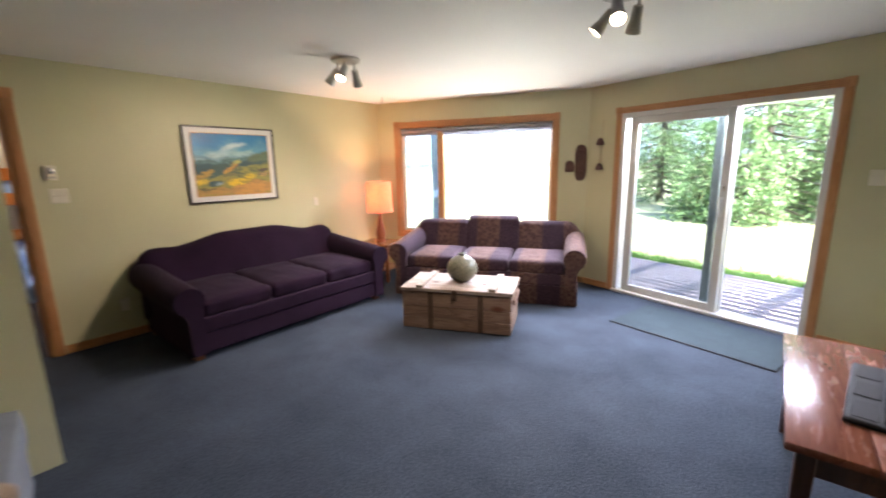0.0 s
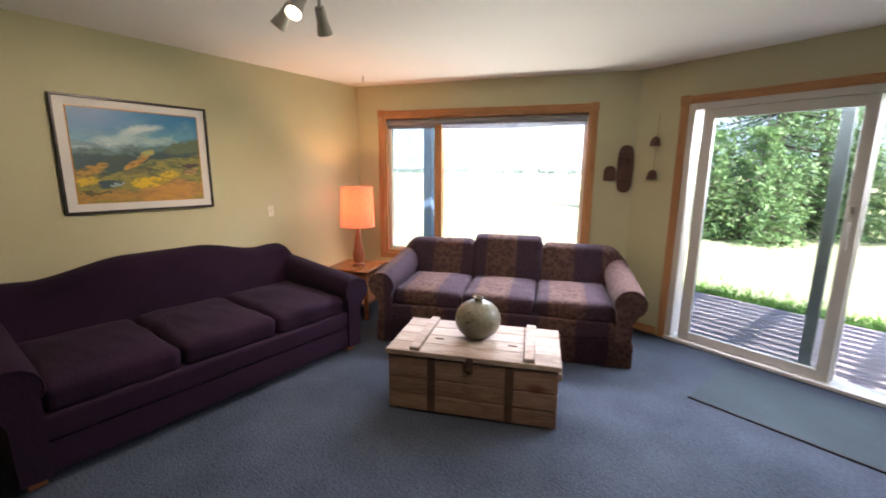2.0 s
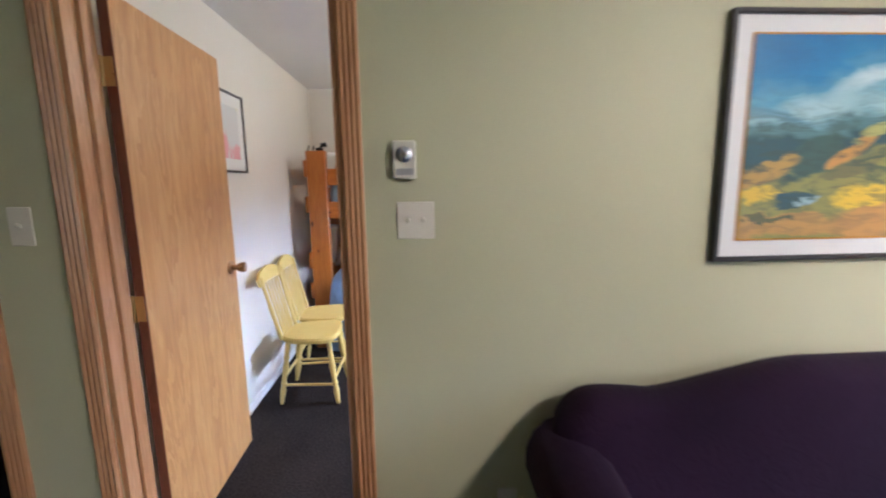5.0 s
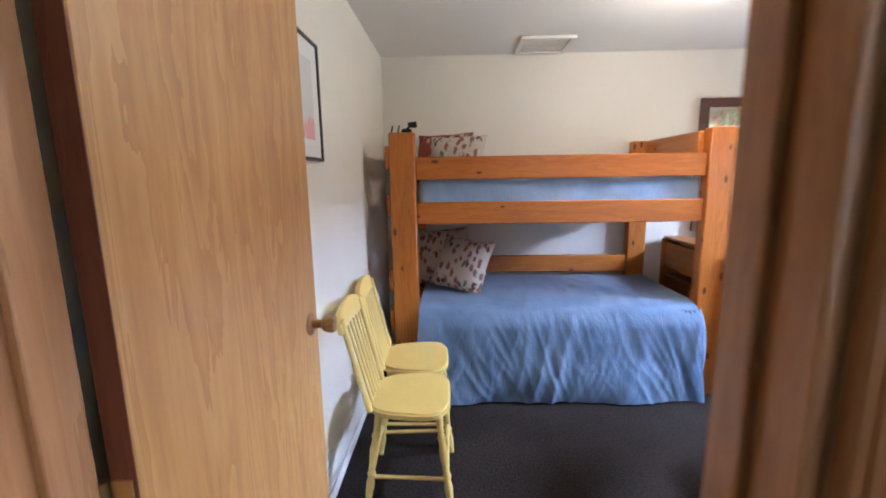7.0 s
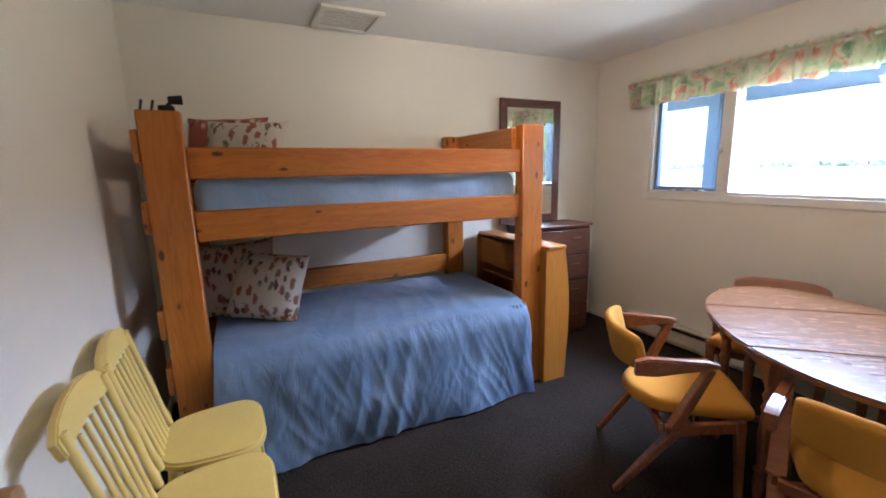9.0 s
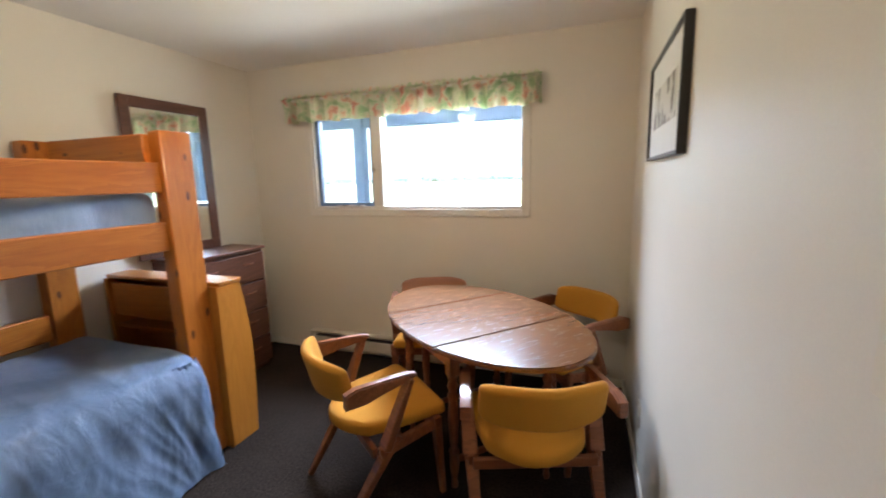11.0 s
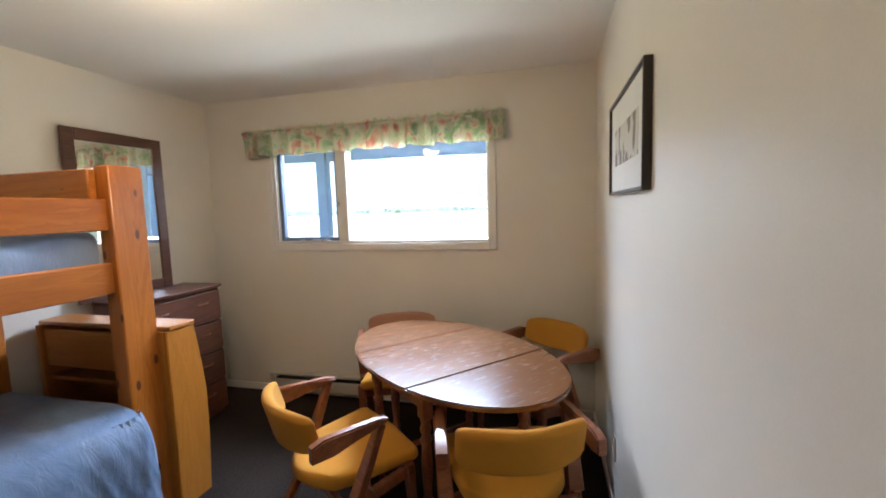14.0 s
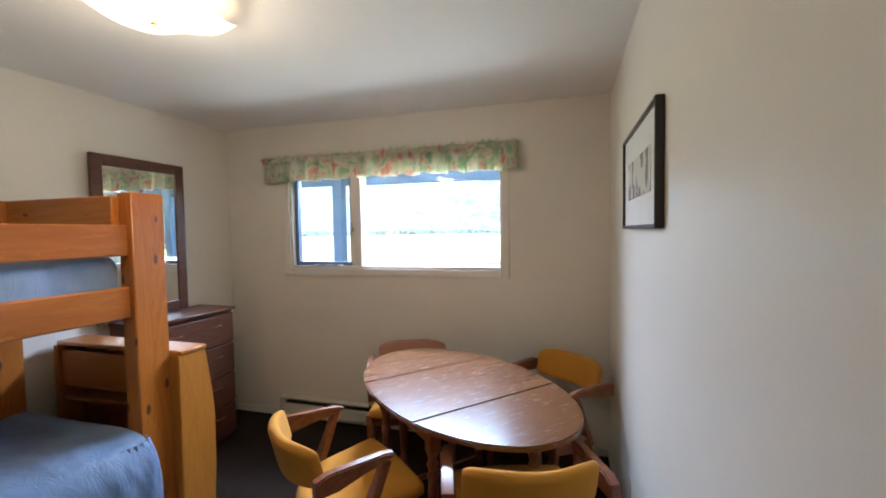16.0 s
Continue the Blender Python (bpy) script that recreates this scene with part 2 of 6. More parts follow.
M_LAMPMETAL = surface("satin nickel lamp metal", (0.42, 0.40, 0.36), (0.52, 0.50, 0.46), 8, 200, 0.4, 0.05, 0.0004, metal=0.7)
M_KNOB = wood("turned oak knob", (0.30, 0.15, 0.05), (0.42, 0.24, 0.09), (0.52, 0.33, 0.14), "z", 0.35, coat=0.4)
M_BULB = glow("lit spot bulb", (1.0, 0.80, 0.52), 2.5)
M_BLIND = surface("grey roller blind", (0.20, 0.20, 0.21), (0.27, 0.27, 0.28), 5, 200, 0.8, 0.2, 0.001)
M_FRAME = surface("black picture frame", (0.015, 0.012, 0.010), (0.03, 0.024, 0.02), 6, 150, 0.35, 0.05, 0.0005)
M_MATBOARD = surface("white mat board", (0.70, 0.69, 0.65), (0.76, 0.75, 0.71), 6, 260, 0.8, 0.1, 0.0005)
M_MIRROR = plain("mirror glass", (0.86, 0.88, 0.88), 0.02, 1.0)
M_BLUEPOST = surface("blue grey porch paint", (0.13, 0.19, 0.31), (0.17, 0.24, 0.38), 3, 90, 0.6, 0.2, 0.001)
M_SCREENFRAME = surface("dark bronze screen frame", (0.24, 0.27, 0.26), (0.31, 0.34, 0.325), 4, 120, 0.45, 0.05, 0.0005)
M_DECK = wood("stained patio boards", (0.12, 0.095, 0.10), (0.17, 0.14, 0.145), (0.22, 0.185, 0.19), "x", 0.7, vary=0.25)
M_TREAD = surface("underside boards", (0.18, 0.15, 0.13), (0.26, 0.22, 0.19), 3, 80, 0.8, 0.2, 0.001)
M_CLAY = surface("dark stoneware mask", (0.06, 0.03, 0.022), (0.13, 0.065, 0.045), 14, 120, 0.8, 0.5, 0.003)
M_MAT = surface("grey green door mat", (0.022, 0.033, 0.039), (0.052, 0.069, 0.078), 3, 240, 0.95, 0.8, 0.004, spread=0.6, gloss=0.1)
M_MATEDGE = surface("dark mat binding", (0.012, 0.012, 0.014), (0.03, 0.03, 0.032), 5, 200, 0.8, 0.3, 0.001)
M_HEATER = surface("beige heater enamel", (0.48, 0.45, 0.37), (0.55, 0.52, 0.43), 3, 120, 0.4, 0.05, 0.0005)
M_EXT = surface("exterior siding", (0.30, 0.29, 0.26), (0.38, 0.37, 0.33), 2, 80, 0.8, 0.2, 0.002, space="World")
M_BARK = surface("bark", (0.05, 0.036, 0.025), (0.12, 0.09, 0.065), 6, 60, 0.9, 0.8, 0.01, stretch=(1, 1, 0.3))
M_GREY_UPH = surface("blue grey upholstery", (0.12, 0.14, 0.17), (0.20, 0.225, 0.26), 3, 260, 0.95, 0.6, 0.003)
M_BEIGE = surface("beige knitted throw", (0.30, 0.22, 0.15), (0.45, 0.35, 0.25), 8, 120, 0.95, 0.9, 0.006)


def leaves_mat(name, a, b):
    m, t, p = nodes_of(name)
    g = t.nodes.new("ShaderNodeNewGeometry")
    t.links.new(ramp(t, g.outputs["Random Per Island"], [(0.0, a), (1.0, b)]), p.inputs["Base Color"])
    p.inputs["Roughness"].default_value = 0.65
    tl, mx = t.nodes.new("ShaderNodeBsdfTranslucent"), t.nodes.new("ShaderNodeMixShader")
    t.links.new(p.inputs["Base Color"].links[0].from_socket, tl.inputs[0])
    mx.inputs[0].default_value = 0.4
    t.links.new(p.outputs[0], mx.inputs[1])
    t.links.new(tl.outputs[0], mx.inputs[2])
    t.links.new(mx.outputs[0], t.nodes["Material Output"].inputs[0])
    return m


M_CONIFER = leaves_mat("conifer needles", (0.09, 0.17, 0.06), (0.25, 0.36, 0.14))
M_BROAD = leaves_mat("broad leaves", (0.14, 0.21, 0.08), (0.34, 0.42, 0.20))
# leaf colours paled: distance haze is painted in
M_FARWOOD = leaves_mat("far woods with painted haze", (0.17, 0.21, 0.18), (0.30, 0.34, 0.29))


def ground_mat():
    m, t, p = nodes_of("grass ground")
    v = coords(t, (1, 1, 1), "World")
    big, mid, fine = noise_of(t, v, 0.25, 3), noise_of(t, v, 2.5), noise_of(t, v, 45, 4, 0.7)
    f = calc(t, "ADD", calc(t, "MULTIPLY", big, 0.4), calc(t, "ADD", calc(t, "MULTIPLY", mid, 0.25), calc(t, "MULTIPLY", fine, 0.35)))
    t.links.new(ramp(t, f, [(0.3, (0.20, 0.22, 0.09)), (0.5, (0.31, 0.31, 0.16)), (0.7, (0.42, 0.40, 0.25))]), p.inputs["Base Color"])
    p.inputs["Roughness"].default_value = 0.9
    bump(t, p, fine, 0.8, 0.03)
    return m


M_GROUND = ground_mat()
# pale blue-grey tones carry painted distance haze
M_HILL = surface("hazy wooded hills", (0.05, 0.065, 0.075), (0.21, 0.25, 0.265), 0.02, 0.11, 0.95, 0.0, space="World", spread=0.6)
M_LAWN = leaves_mat("lawn blades", (0.07, 0.17, 0.02), (0.16, 0.30, 0.05))


def stripe_fabric():
    """Woven stripes: plum bands between mottled taupe bands."""
    m, t, p = nodes_of("striped tapestry upholstery")
    tc = t.nodes.new("ShaderNodeTexCoord")
    sep = t.nodes.new("ShaderNodeSeparateXYZ")
    t.links.new(tc.outputs["Object"], sep.inputs[0])
    x = calc(t, "FRACT", calc(t, "ADD", calc(t, "MULTIPLY", sep.outputs[0], 1.89), 10.81))
    band = ramp(t, x, [(0.0, (0, 0, 0)), (0.42, (0, 0, 0)), (0.46, (1, 1, 1)), (0.96, (1, 1, 1)), (1.0, (0, 0, 0))])
    v = coords(t)
    vor = t.nodes.new("ShaderNodeTexVoronoi")
    vor.inputs["Scale"].default_value = 26
    t.links.new(v, vor.inputs["Vector"])
    n = noise_of(t, v, 34, 5, 0.7, 1.5)
    fl = ramp(t, calc(t, "ADD", calc(t, "MULTIPLY", vor.outputs["Distance"], 0.5), calc(t, "MULTIPLY", n, 0.8)),
              [(0.40, (0.042, 0.020, 0.021)), (0.58, (0.068, 0.036, 0.032)), (0.80, (0.105, 0.062, 0.050))])
    dk = ramp(t, noise_of(t, v, 60, 4), [(0.35, (0.024, 0.014, 0.024)), (0.7, (0.055, 0.032, 0.045))])
    t.links.new(mix(t, dk, fl, band), p.inputs["Base Color"])
    p.inputs["Roughness"].default_value = 0.9
    p.inputs["Sheen Weight"].default_value = 0.03
    p.inputs["Specular IOR Level"].default_value = 0.2
    bump(t, p, noise_of(t, v, 260, 3), 0.5, 0.002)
    return m


M_STRIPE = stripe_fabric()


def satin(name, a, b):
    m, t, p = nodes_of(name)
    v = coords(t, (1, 1, 1))
    n = noise_of(t, v, 5, 4, 0.6, 0.8)
    t.links.new(ramp(t, n, [(0.3, a), (0.7, b)]), p.inputs["Base Color"])
    p.inputs["Roughness"].default_value = 0.33
    p.inputs["Sheen Weight"].default_value = 0.3
    w = noise_of(t, coords(t, (1, 1.6, 0.5)), 11, 4, 0.6, 1.2)
    h = calc(t, "ADD", noise_of(t, v, 6, 4, 0.55, 0.8), calc(t, "MULTIPLY", ramp(t, w, [(0.36, (0, 0, 0)), (0.5, (1, 1, 1)), (0.64, (0, 0, 0))]), 0.16))
    bump(t, p, h, 0.42, 0.012)
    return m


M_SATIN = satin("blue satin bedspread", (0.22, 0.33, 0.51), (0.32, 0.43, 0.62))


def painting_mat():
    """Loose landscape: blue sky with a pale streak, dark teal ridges, ochre slopes with yellow and orange strokes."""
    m, t, p = nodes_of("landscape painting")
    tc = t.nodes.new("ShaderNodeTexCoord")
    sep = t.nodes.new("ShaderNodeSeparateXYZ")
    t.links.new(tc.outputs["Object"], sep.inputs[0])
    v = coords(t, (1, 1, 1.6), turn=(0.3, 0, 0))
    n1, n2, n3 = noise_of(t, v, 5.0, 3, 0.5, 0.6), noise_of(t, v, 14, 4, 0.6, 0.8), noise_of(t, v, 3.1, 3, 0.5, 0.4)
    wob = calc(t, "ADD", calc(t, "MULTIPLY", calc(t, "SUBTRACT", n1, 0.5), 0.22), calc(t, "MULTIPLY", calc(t, "SUBTRACT", n2, 0.5), 0.10))
    u = calc(t, "ADD", calc(t, "ADD", calc(t, "DIVIDE", sep.outputs[1], 0.784), 0.5), calc(t, "MULTIPLY", wob, 0.7))
    w = calc(t, "ADD", calc(t, "ADD", calc(t, "DIVIDE", sep.outputs[2], 0.624), 0.5), wob)

    def blot(u0, w0, ru, rw, lean=0.0, hard=0.35):
        """One brush mark: an oval round (u0, w0), rising by lean to the side."""
        du = calc(t, "SUBTRACT", u, u0)
        dw = calc(t, "SUBTRACT", calc(t, "SUBTRACT", w, w0), calc(t, "MULTIPLY", du, lean))
        a, b = calc(t, "DIVIDE", du, ru), calc(t, "DIVIDE", dw, rw)
        d = calc(t, "ADD", calc(t, "MULTIPLY", a, a), calc(t, "MULTIPLY", b, b))
        return ramp(t, d, [(1 - hard, (1, 1, 1)), (1.0, (0, 0, 0))])

    c = ramp(t, calc(t, "ADD", w, calc(t, "MULTIPLY", calc(t, "SUBTRACT", n3, 0.5), 0.5)), [(0.60, (0.26, 0.42, 0.44)), (0.72, (0.12, 0.32, 0.43)), (0.86, (0.03, 0.20, 0.40)), (1.0, (0.02, 0.15, 0.34))])
    c = mix(t, c, (0.50, 0.62, 0.60), blot(0.52, 0.80, 0.20, 0.07, 0.28, 0.9))
    c = mix(t, c, (0.36, 0.52, 0.53), blot(0.30, 0.68, 0.20, 0.08, 0.1, 0.9))
    c = mix(t, c, (0.34, 0.50, 0.50), blot(0.62, 0.69, 0.20, 0.06, 0.0, 0.9))
    ridge = calc(t, "SUBTRACT", w, calc(t, "MULTIPLY", calc(t, "SUBTRACT", u, 0.5), 0.12))
    c = mix(t, c, (0.10, 0.20, 0.20), ramp(t, ridge, [(0.60, (1, 1, 1)), (0.63, (0, 0, 0))]))
    c = mix(t, c, (0.12, 0.16, 0.09), blot(0.92, 0.64, 0.26, 0.09, 0.25))
    c = mix(t, c, (0.035, 0.085, 0.095), ramp(t, ridge, [(0.53, (1, 1, 1)), (0.56, (0, 0, 0))]))
    slope = calc(t, "SUBTRACT", w, calc(t, "MULTIPLY", u, 0.30))
    c = mix(t, c, (0.28, 0.26, 0.06), ramp(t, slope, [(0.26, (1, 1, 1)), (0.30, (0, 0, 0))]))
    for ink, spot in (((0.05, 0.10, 0.085), (0.30, 0.42, 0.14, 0.12, 0.5)), ((0.45, 0.27, 0.05), (0.08, 0.34, 0.15, 0.06, 0.3)), ((0.52, 0.27, 0.05), (0.45, 0.44, 0.11, 0.045, 0.7)),
                      ((0.42, 0.40, 0.12), (0.54, 0.54, 0.07, 0.035, 0.3)), ((0.17, 0.16, 0.06), (0.44, 0.34, 0.15, 0.05, 0.4)), ((0.68, 0.46, 0.03), (0.08, 0.23, 0.12, 0.05, 0.1)),
                      ((0.54, 0.28, 0.06), (0.75, 0.10, 0.42, 0.13, 0.12)), ((0.48, 0.27, 0.06), (0.20, 0.06, 0.30, 0.08, 0.0)), ((0.75, 0.51, 0.02), (0.58, 0.235, 0.22, 0.065, 0.22)),
                      ((0.04, 0.09, 0.11), (0.23, 0.21, 0.10, 0.05, 0.0)), ((0.30, 0.42, 0.46), (0.28, 0.195, 0.05, 0.022, 0.0)), ((0.13, 0.12, 0.045), (0.12, 0.10, 0.12, 0.022, -0.1)),
                      ((0.09, 0.06, 0.05), (0.91, 0.41, 0.08, 0.022, -0.1)), ((0.58, 0.33, 0.10), (0.90, 0.345, 0.08, 0.03, 0.0))):
        c = mix(t, c, ink, blot(*spot))
    strokes = noise_of(t, coords(t, (1, 1, 3.0), turn=(0.35, 0, 0)), 9, 4, 0.65, 1.2)
    c = mix(t, c, (0.045, 0.075, 0.06), mix(t, (0, 0, 0), ramp(t, strokes, [(0.46, (0, 0, 0)), (0.60, (0.85, 0.85, 0.85))]), ramp(t, w, [(0.10, (0.35, 0.35, 0.35)), (0.40, (1, 1, 1)), (0.62, (0.5, 0.5, 0.5)), (0.75, (0.1, 0.1, 0.1))])))
    t.links.new(c, p.inputs["Base Color"])
    p.inputs["Roughness"].default_value = 0.35
    bump(t, p, n2, 0.3, 0.002)
    return m


M_PAINTING = painting_mat()


def valance_mat():
    m, t, p = nodes_of("floral valance cotton")
    v = coords(t)
    n1 = noise_of(t, v, 11, 3, 0.5, 0.7)
    n2 = noise_of(t, v, 25, 3, 0.5, 0.5)
    # pale tones stand in for daylight shining through the thin cotton
    c = ramp(t, n1, [(0.34, (0.44, 0.58, 0.34)), (0.45, (0.70, 0.72, 0.52)), (0.54, (0.80, 0.76, 0.62)), (0.62, (0.78, 0.48, 0.34)), (0.72, (0.66, 0.28, 0.26))])
    c = mix(t, c, (0.38, 0.48, 0.38), ramp(t, n2, [(0.60, (0, 0, 0)), (0.70, (0.7, 0.7, 0.7))]))
    t.links.new(c, p.inputs["Base Color"])
    p.inputs["Roughness"].default_value = 0.85
    bump(t, p, noise_of(t, v, 220, 2), 0.3, 0.001)
    return m


M_VALANCE = valance_mat()


def print_mat(name, ground, inks, scale):
    """Scattered leaf-like prints on a pale ground."""
    m, t, p = nodes_of(name)
    v = coords(t, (1, 1, 0.55))
    k = t.nodes.new("ShaderNodeTexVoronoi")
    k.inputs["Scale"].default_value = scale
    t.links.new(v, k.inputs["Vector"])
    n = noise_of(t, v, scale * 2.2, 3, 0.6, 1.0)
    ink = ramp(t, k.outputs["Color"], [(i / max(1, len(inks) - 1), c) for i, c in enumerate(inks)], "CONSTANT")
    f = ramp(t, calc(t, "ADD", k.outputs["Distance"], calc(t, "MULTIPLY", calc(t, "SUBTRACT", n, 0.5), 0.9)), [(0.37, (1, 1, 1)), (0.42, (0, 0, 0))])
    t.links.new(mix(t, ground, ink, f), p.inputs["Base Color"])
    p.inputs["Roughness"].default_value = 0.85
    bump(t, p, noise_of(t, v, 260, 2), 0.3, 0.001)
    return m


M_PILLOW = print_mat("leaf print cotton", (0.52, 0.46, 0.40), [(0.11, 0.04, 0.04), (0.24, 0.10, 0.06), (0.16, 0.13, 0.10), (0.08, 0.03, 0.035)], 25)
M_PILLOW_RED = print_mat("rust patterned cotton", (0.33, 0.08, 0.055), [(0.55, 0.45, 0.33), (0.10, 0.03, 0.03), (0.45, 0.22, 0.08)], 26)
M_PILLOW_BROWN = print_mat("brown leaf print cotton", (0.44, 0.33, 0.28), [(0.20, 0.06, 0.045), (0.10, 0.04, 0.04), (0.28, 0.13, 0.08)], 30)
M_PINKPIC = print_mat("pink and yellow flower print", (0.62, 0.62, 0.60), [(0.70, 0.36, 0.37), (0.66, 0.58, 0.20), (0.72, 0.45, 0.44), (0.66, 0.60, 0.26)], 5)
M_SHELLPIC = print_mat("pencil shell print", (0.60, 0.58, 0.52), [(0.22, 0.20, 0.18), (0.35, 0.32, 0.28)], 13)
M_VASE = surface("speckled grey green stoneware glaze", (0.065, 0.066, 0.045), (0.20, 0.19, 0.13), 7, 55, 0.3, 0.1, 0.001, spread=0.6)


def shade_mat():
    m, t, p = nodes_of("orange linen lamp shade")
    v = coords(t, (1, 1, 0.2))
    n = noise_of(t, v, 130, 3)
    t.links.new(ramp(t, n, [(0.3, (0.42, 0.16, 0.09)), (0.7, (0.52, 0.22, 0.13))]), p.inputs["Base Color"])
    p.inputs["Roughness"].default_value = 0.9
    p.inputs["Emission Color"].default_value = (1.0, 0.24, 0.10, 1)
    p.inputs["Emission Strength"].default_value = 0.085
    return m


M_SHADE = shade_mat()
M_DIFFUSER = glow("lit ceiling lamp glass", (1.0, 0.86, 0.62), 0.17)


# ---- helpers for building ----
def mesh_of(name, bm, smooth=True):
    me = bpy.data.meshes.new(name)
    bm.normal_update()
    bm.to_mesh(me)
    bm.free()
    if smooth:
        me.polygons.foreach_set("use_smooth", [True] * len(me.polygons))
        me.set_sharp_from_angle(angle=radians(38))
    return me


def part(name, bm, material, parent, label="", m=None):
    ob = new(name, mesh_of(name, bm))
    ob.data.materials.append(material)
    ob.parent = parent
    if m is not None:
        ob.matrix_basis = m
    if label:
        ob["label"] = label
    return ob


def thing(name, m, label, category, group=""):
    return tagged(new_at(name, None, m), label, category, group)


def new_at(name, data, m):
    ob = new(name, data)
    ob.matrix_basis = m
    return ob


def setting(name, bm, material, label="", category="", m=None):
    ob = new(name, mesh_of(name, bm))
    ob.data.materials.append(material)
    if m is not None:
        ob.matrix_basis = m
    return tagged(ob, label, category, kind="structure")


def group_of(name, label, category, m=Matrix()):
    return tagged(new_at(name, None, m), label, category, kind="structure")


def box(bm, a, b, bevel=0.0, seg=1):
    lo, hi = Vector(map(min, a, b)), Vector(map(max, a, b))
    r = bmesh.ops.create_cube(bm, size=1, matrix=Matrix.Translation((lo + hi) / 2) @ Matrix.Diagonal((*(hi - lo), 1)))
    if bevel:
        edges = list({e for v in r["verts"] for e in v.link_edges})
        bmesh.ops.bevel(bm, geom=edges, offset=bevel, segments=seg, affect="EDGES", profile=0.5)
    return bm


def boxed(a, b, bevel=0.004, seg=1):
    return box(bmesh.new(), a, b, bevel, seg)


def beam(bm, p, q, w, h, w2=None, h2=None, up=(0, 0, 1), bevel=0.004):
    """A tapered bar from p to q."""
    p, q = Vector(p), Vector(q)
    w2, h2 = w2 or w, h2 or h
    z = (q - p).normalized()
    x = Vector(up).cross(z)
    x = x.normalized() if x.length > 1e-4 else Vector((1, 0, 0))
    y = z.cross(x)
    ring = []
    for c, ww, hh in ((p, w, h), (q, w2, h2)):
        ring.append([bm.verts.new(c + x * (sx * ww / 2) + y * (sy * hh / 2)) for sx, sy in ((-1, -1), (1, -1), (1, 1), (-1, 1))])
    faces = [bm.faces.new(ring[0][::-1]), bm.faces.new(ring[1])]
    for i in range(4):
        j = (i + 1) % 4
        faces.append(bm.faces.new((ring[0][i], ring[0][j], ring[1][j], ring[1][i])))
    if bevel:
        edges = list({e for f in faces for e in f.edges})
        bmesh.ops.bevel(bm, geom=edges, offset=bevel, segments=1, affect="EDGES")
    return bm


def lathe(profile, n=28, caps=True):
    bm = bmesh.new()
    rings = [[bm.verts.new((r * math.cos(2 * math.pi * i / n), r * math.sin(2 * math.pi * i / n), z)) for i in range(n)] for r, z in profile]
    for a, b in zip(rings, rings[1:]):
        for i in range(n):
            j = (i + 1) % n
            bm.faces.new((a[i], a[j], b[j], b[i]))
    if caps:
        bm.faces.new(rings[0][::-1])
        bm.faces.new(rings[-1])
    return bm


def rod(bm, p, q, r, r2=None, n=10):
    p, q = Vector(p), Vector(q)
    d = q - p
    m = Matrix.Translation((p + q) / 2) @ d.to_track_quat("Z", "Y").to_matrix().to_4x4()
    bmesh.ops.create_cone(bm, cap_ends=True, segments=n, radius1=r, radius2=r if r2 is None else r2, depth=d.length, matrix=m)
    return bm


def turned(bm, p, q, profile, n=12):
    """A turned spindle from p to q; profile of (radius, share of the length)."""
    p, q = Vector(p), Vector(q)
    d = q - p
    rot = d.to_track_quat("Z", "Y").to_matrix()
    rings = []
    for r, s in profile:
        rings.append([bm.verts.new(p + d * s + rot @ Vector((r * math.cos(2 * math.pi * i / n), r * math.sin(2 * math.pi * i / n), 0))) for i in range(n)])
    for a, b in zip(rings, rings[1:]):
        for i in range(n):
            j = (i + 1) % n
            bm.faces.new((a[i], a[j], b[j], b[i]))
    bm.faces.new(rings[0][::-1])
    bm.faces.new(rings[-1])
    return bm


def soft_box(size, r, cuts=10, crown=0.0, lumps=0.0, seed=0.0):
    """A cushion: a rounded box on z = 0, with a crowned top and uneven faces."""
    sx, sy, sz = size
    bm = bmesh.new()
    bmesh.ops.create_cube(bm, size=2)
    bmesh.ops.subdivide_edges(bm, edges=bm.edges[:], cuts=cuts, use_grid_fill=True)
    for v in bm.verts:
        c = Vector([math.copysign(abs(k) ** 0.75, k) for k in v.co])
        full = Vector((c.x * sx / 2, c.y * sy / 2, c.z * sz / 2))
        inner = Vector((max(-sx / 2 + r, min(sx / 2 - r, full.x)), max(-sy / 2 + r, min(sy / 2 - r, full.y)), max(-sz / 2 + r, min(sz / 2 - r, full.z))))
        d = full - inner
        p = inner + (d.normalized() * r if d.length > 1e-6 else d)
        ex, ey = 1 - (2 * p.x / sx) ** 2, 1 - (2 * p.y / sy) ** 2
        if p.z > 0:
            p.z += crown * max(0, ex) * max(0, ey)
        if lumps:
            p += v.co.normalized() * lumps * noise.noise(p * 7 + Vector((seed, seed * 2, 0)))
        p.z += sz / 2
        v.co = p
    return bm


def prism(bm, outline, z0, z1):
    lo, hi = [bm.verts.new((x, y, z0)) for x, y in outline], [bm.verts.new((x, y, z1)) for x, y in outline]
    bm.faces.new(lo[::-1])
    bm.faces.new(hi)
    for i in range(len(outline)):
        j = (i + 1) % len(outline)
        bm.faces.new((lo[i], lo[j], hi[j], hi[i]))
    bmesh.ops.recalc_face_normals(bm, faces=bm.faces[:])
    return bm


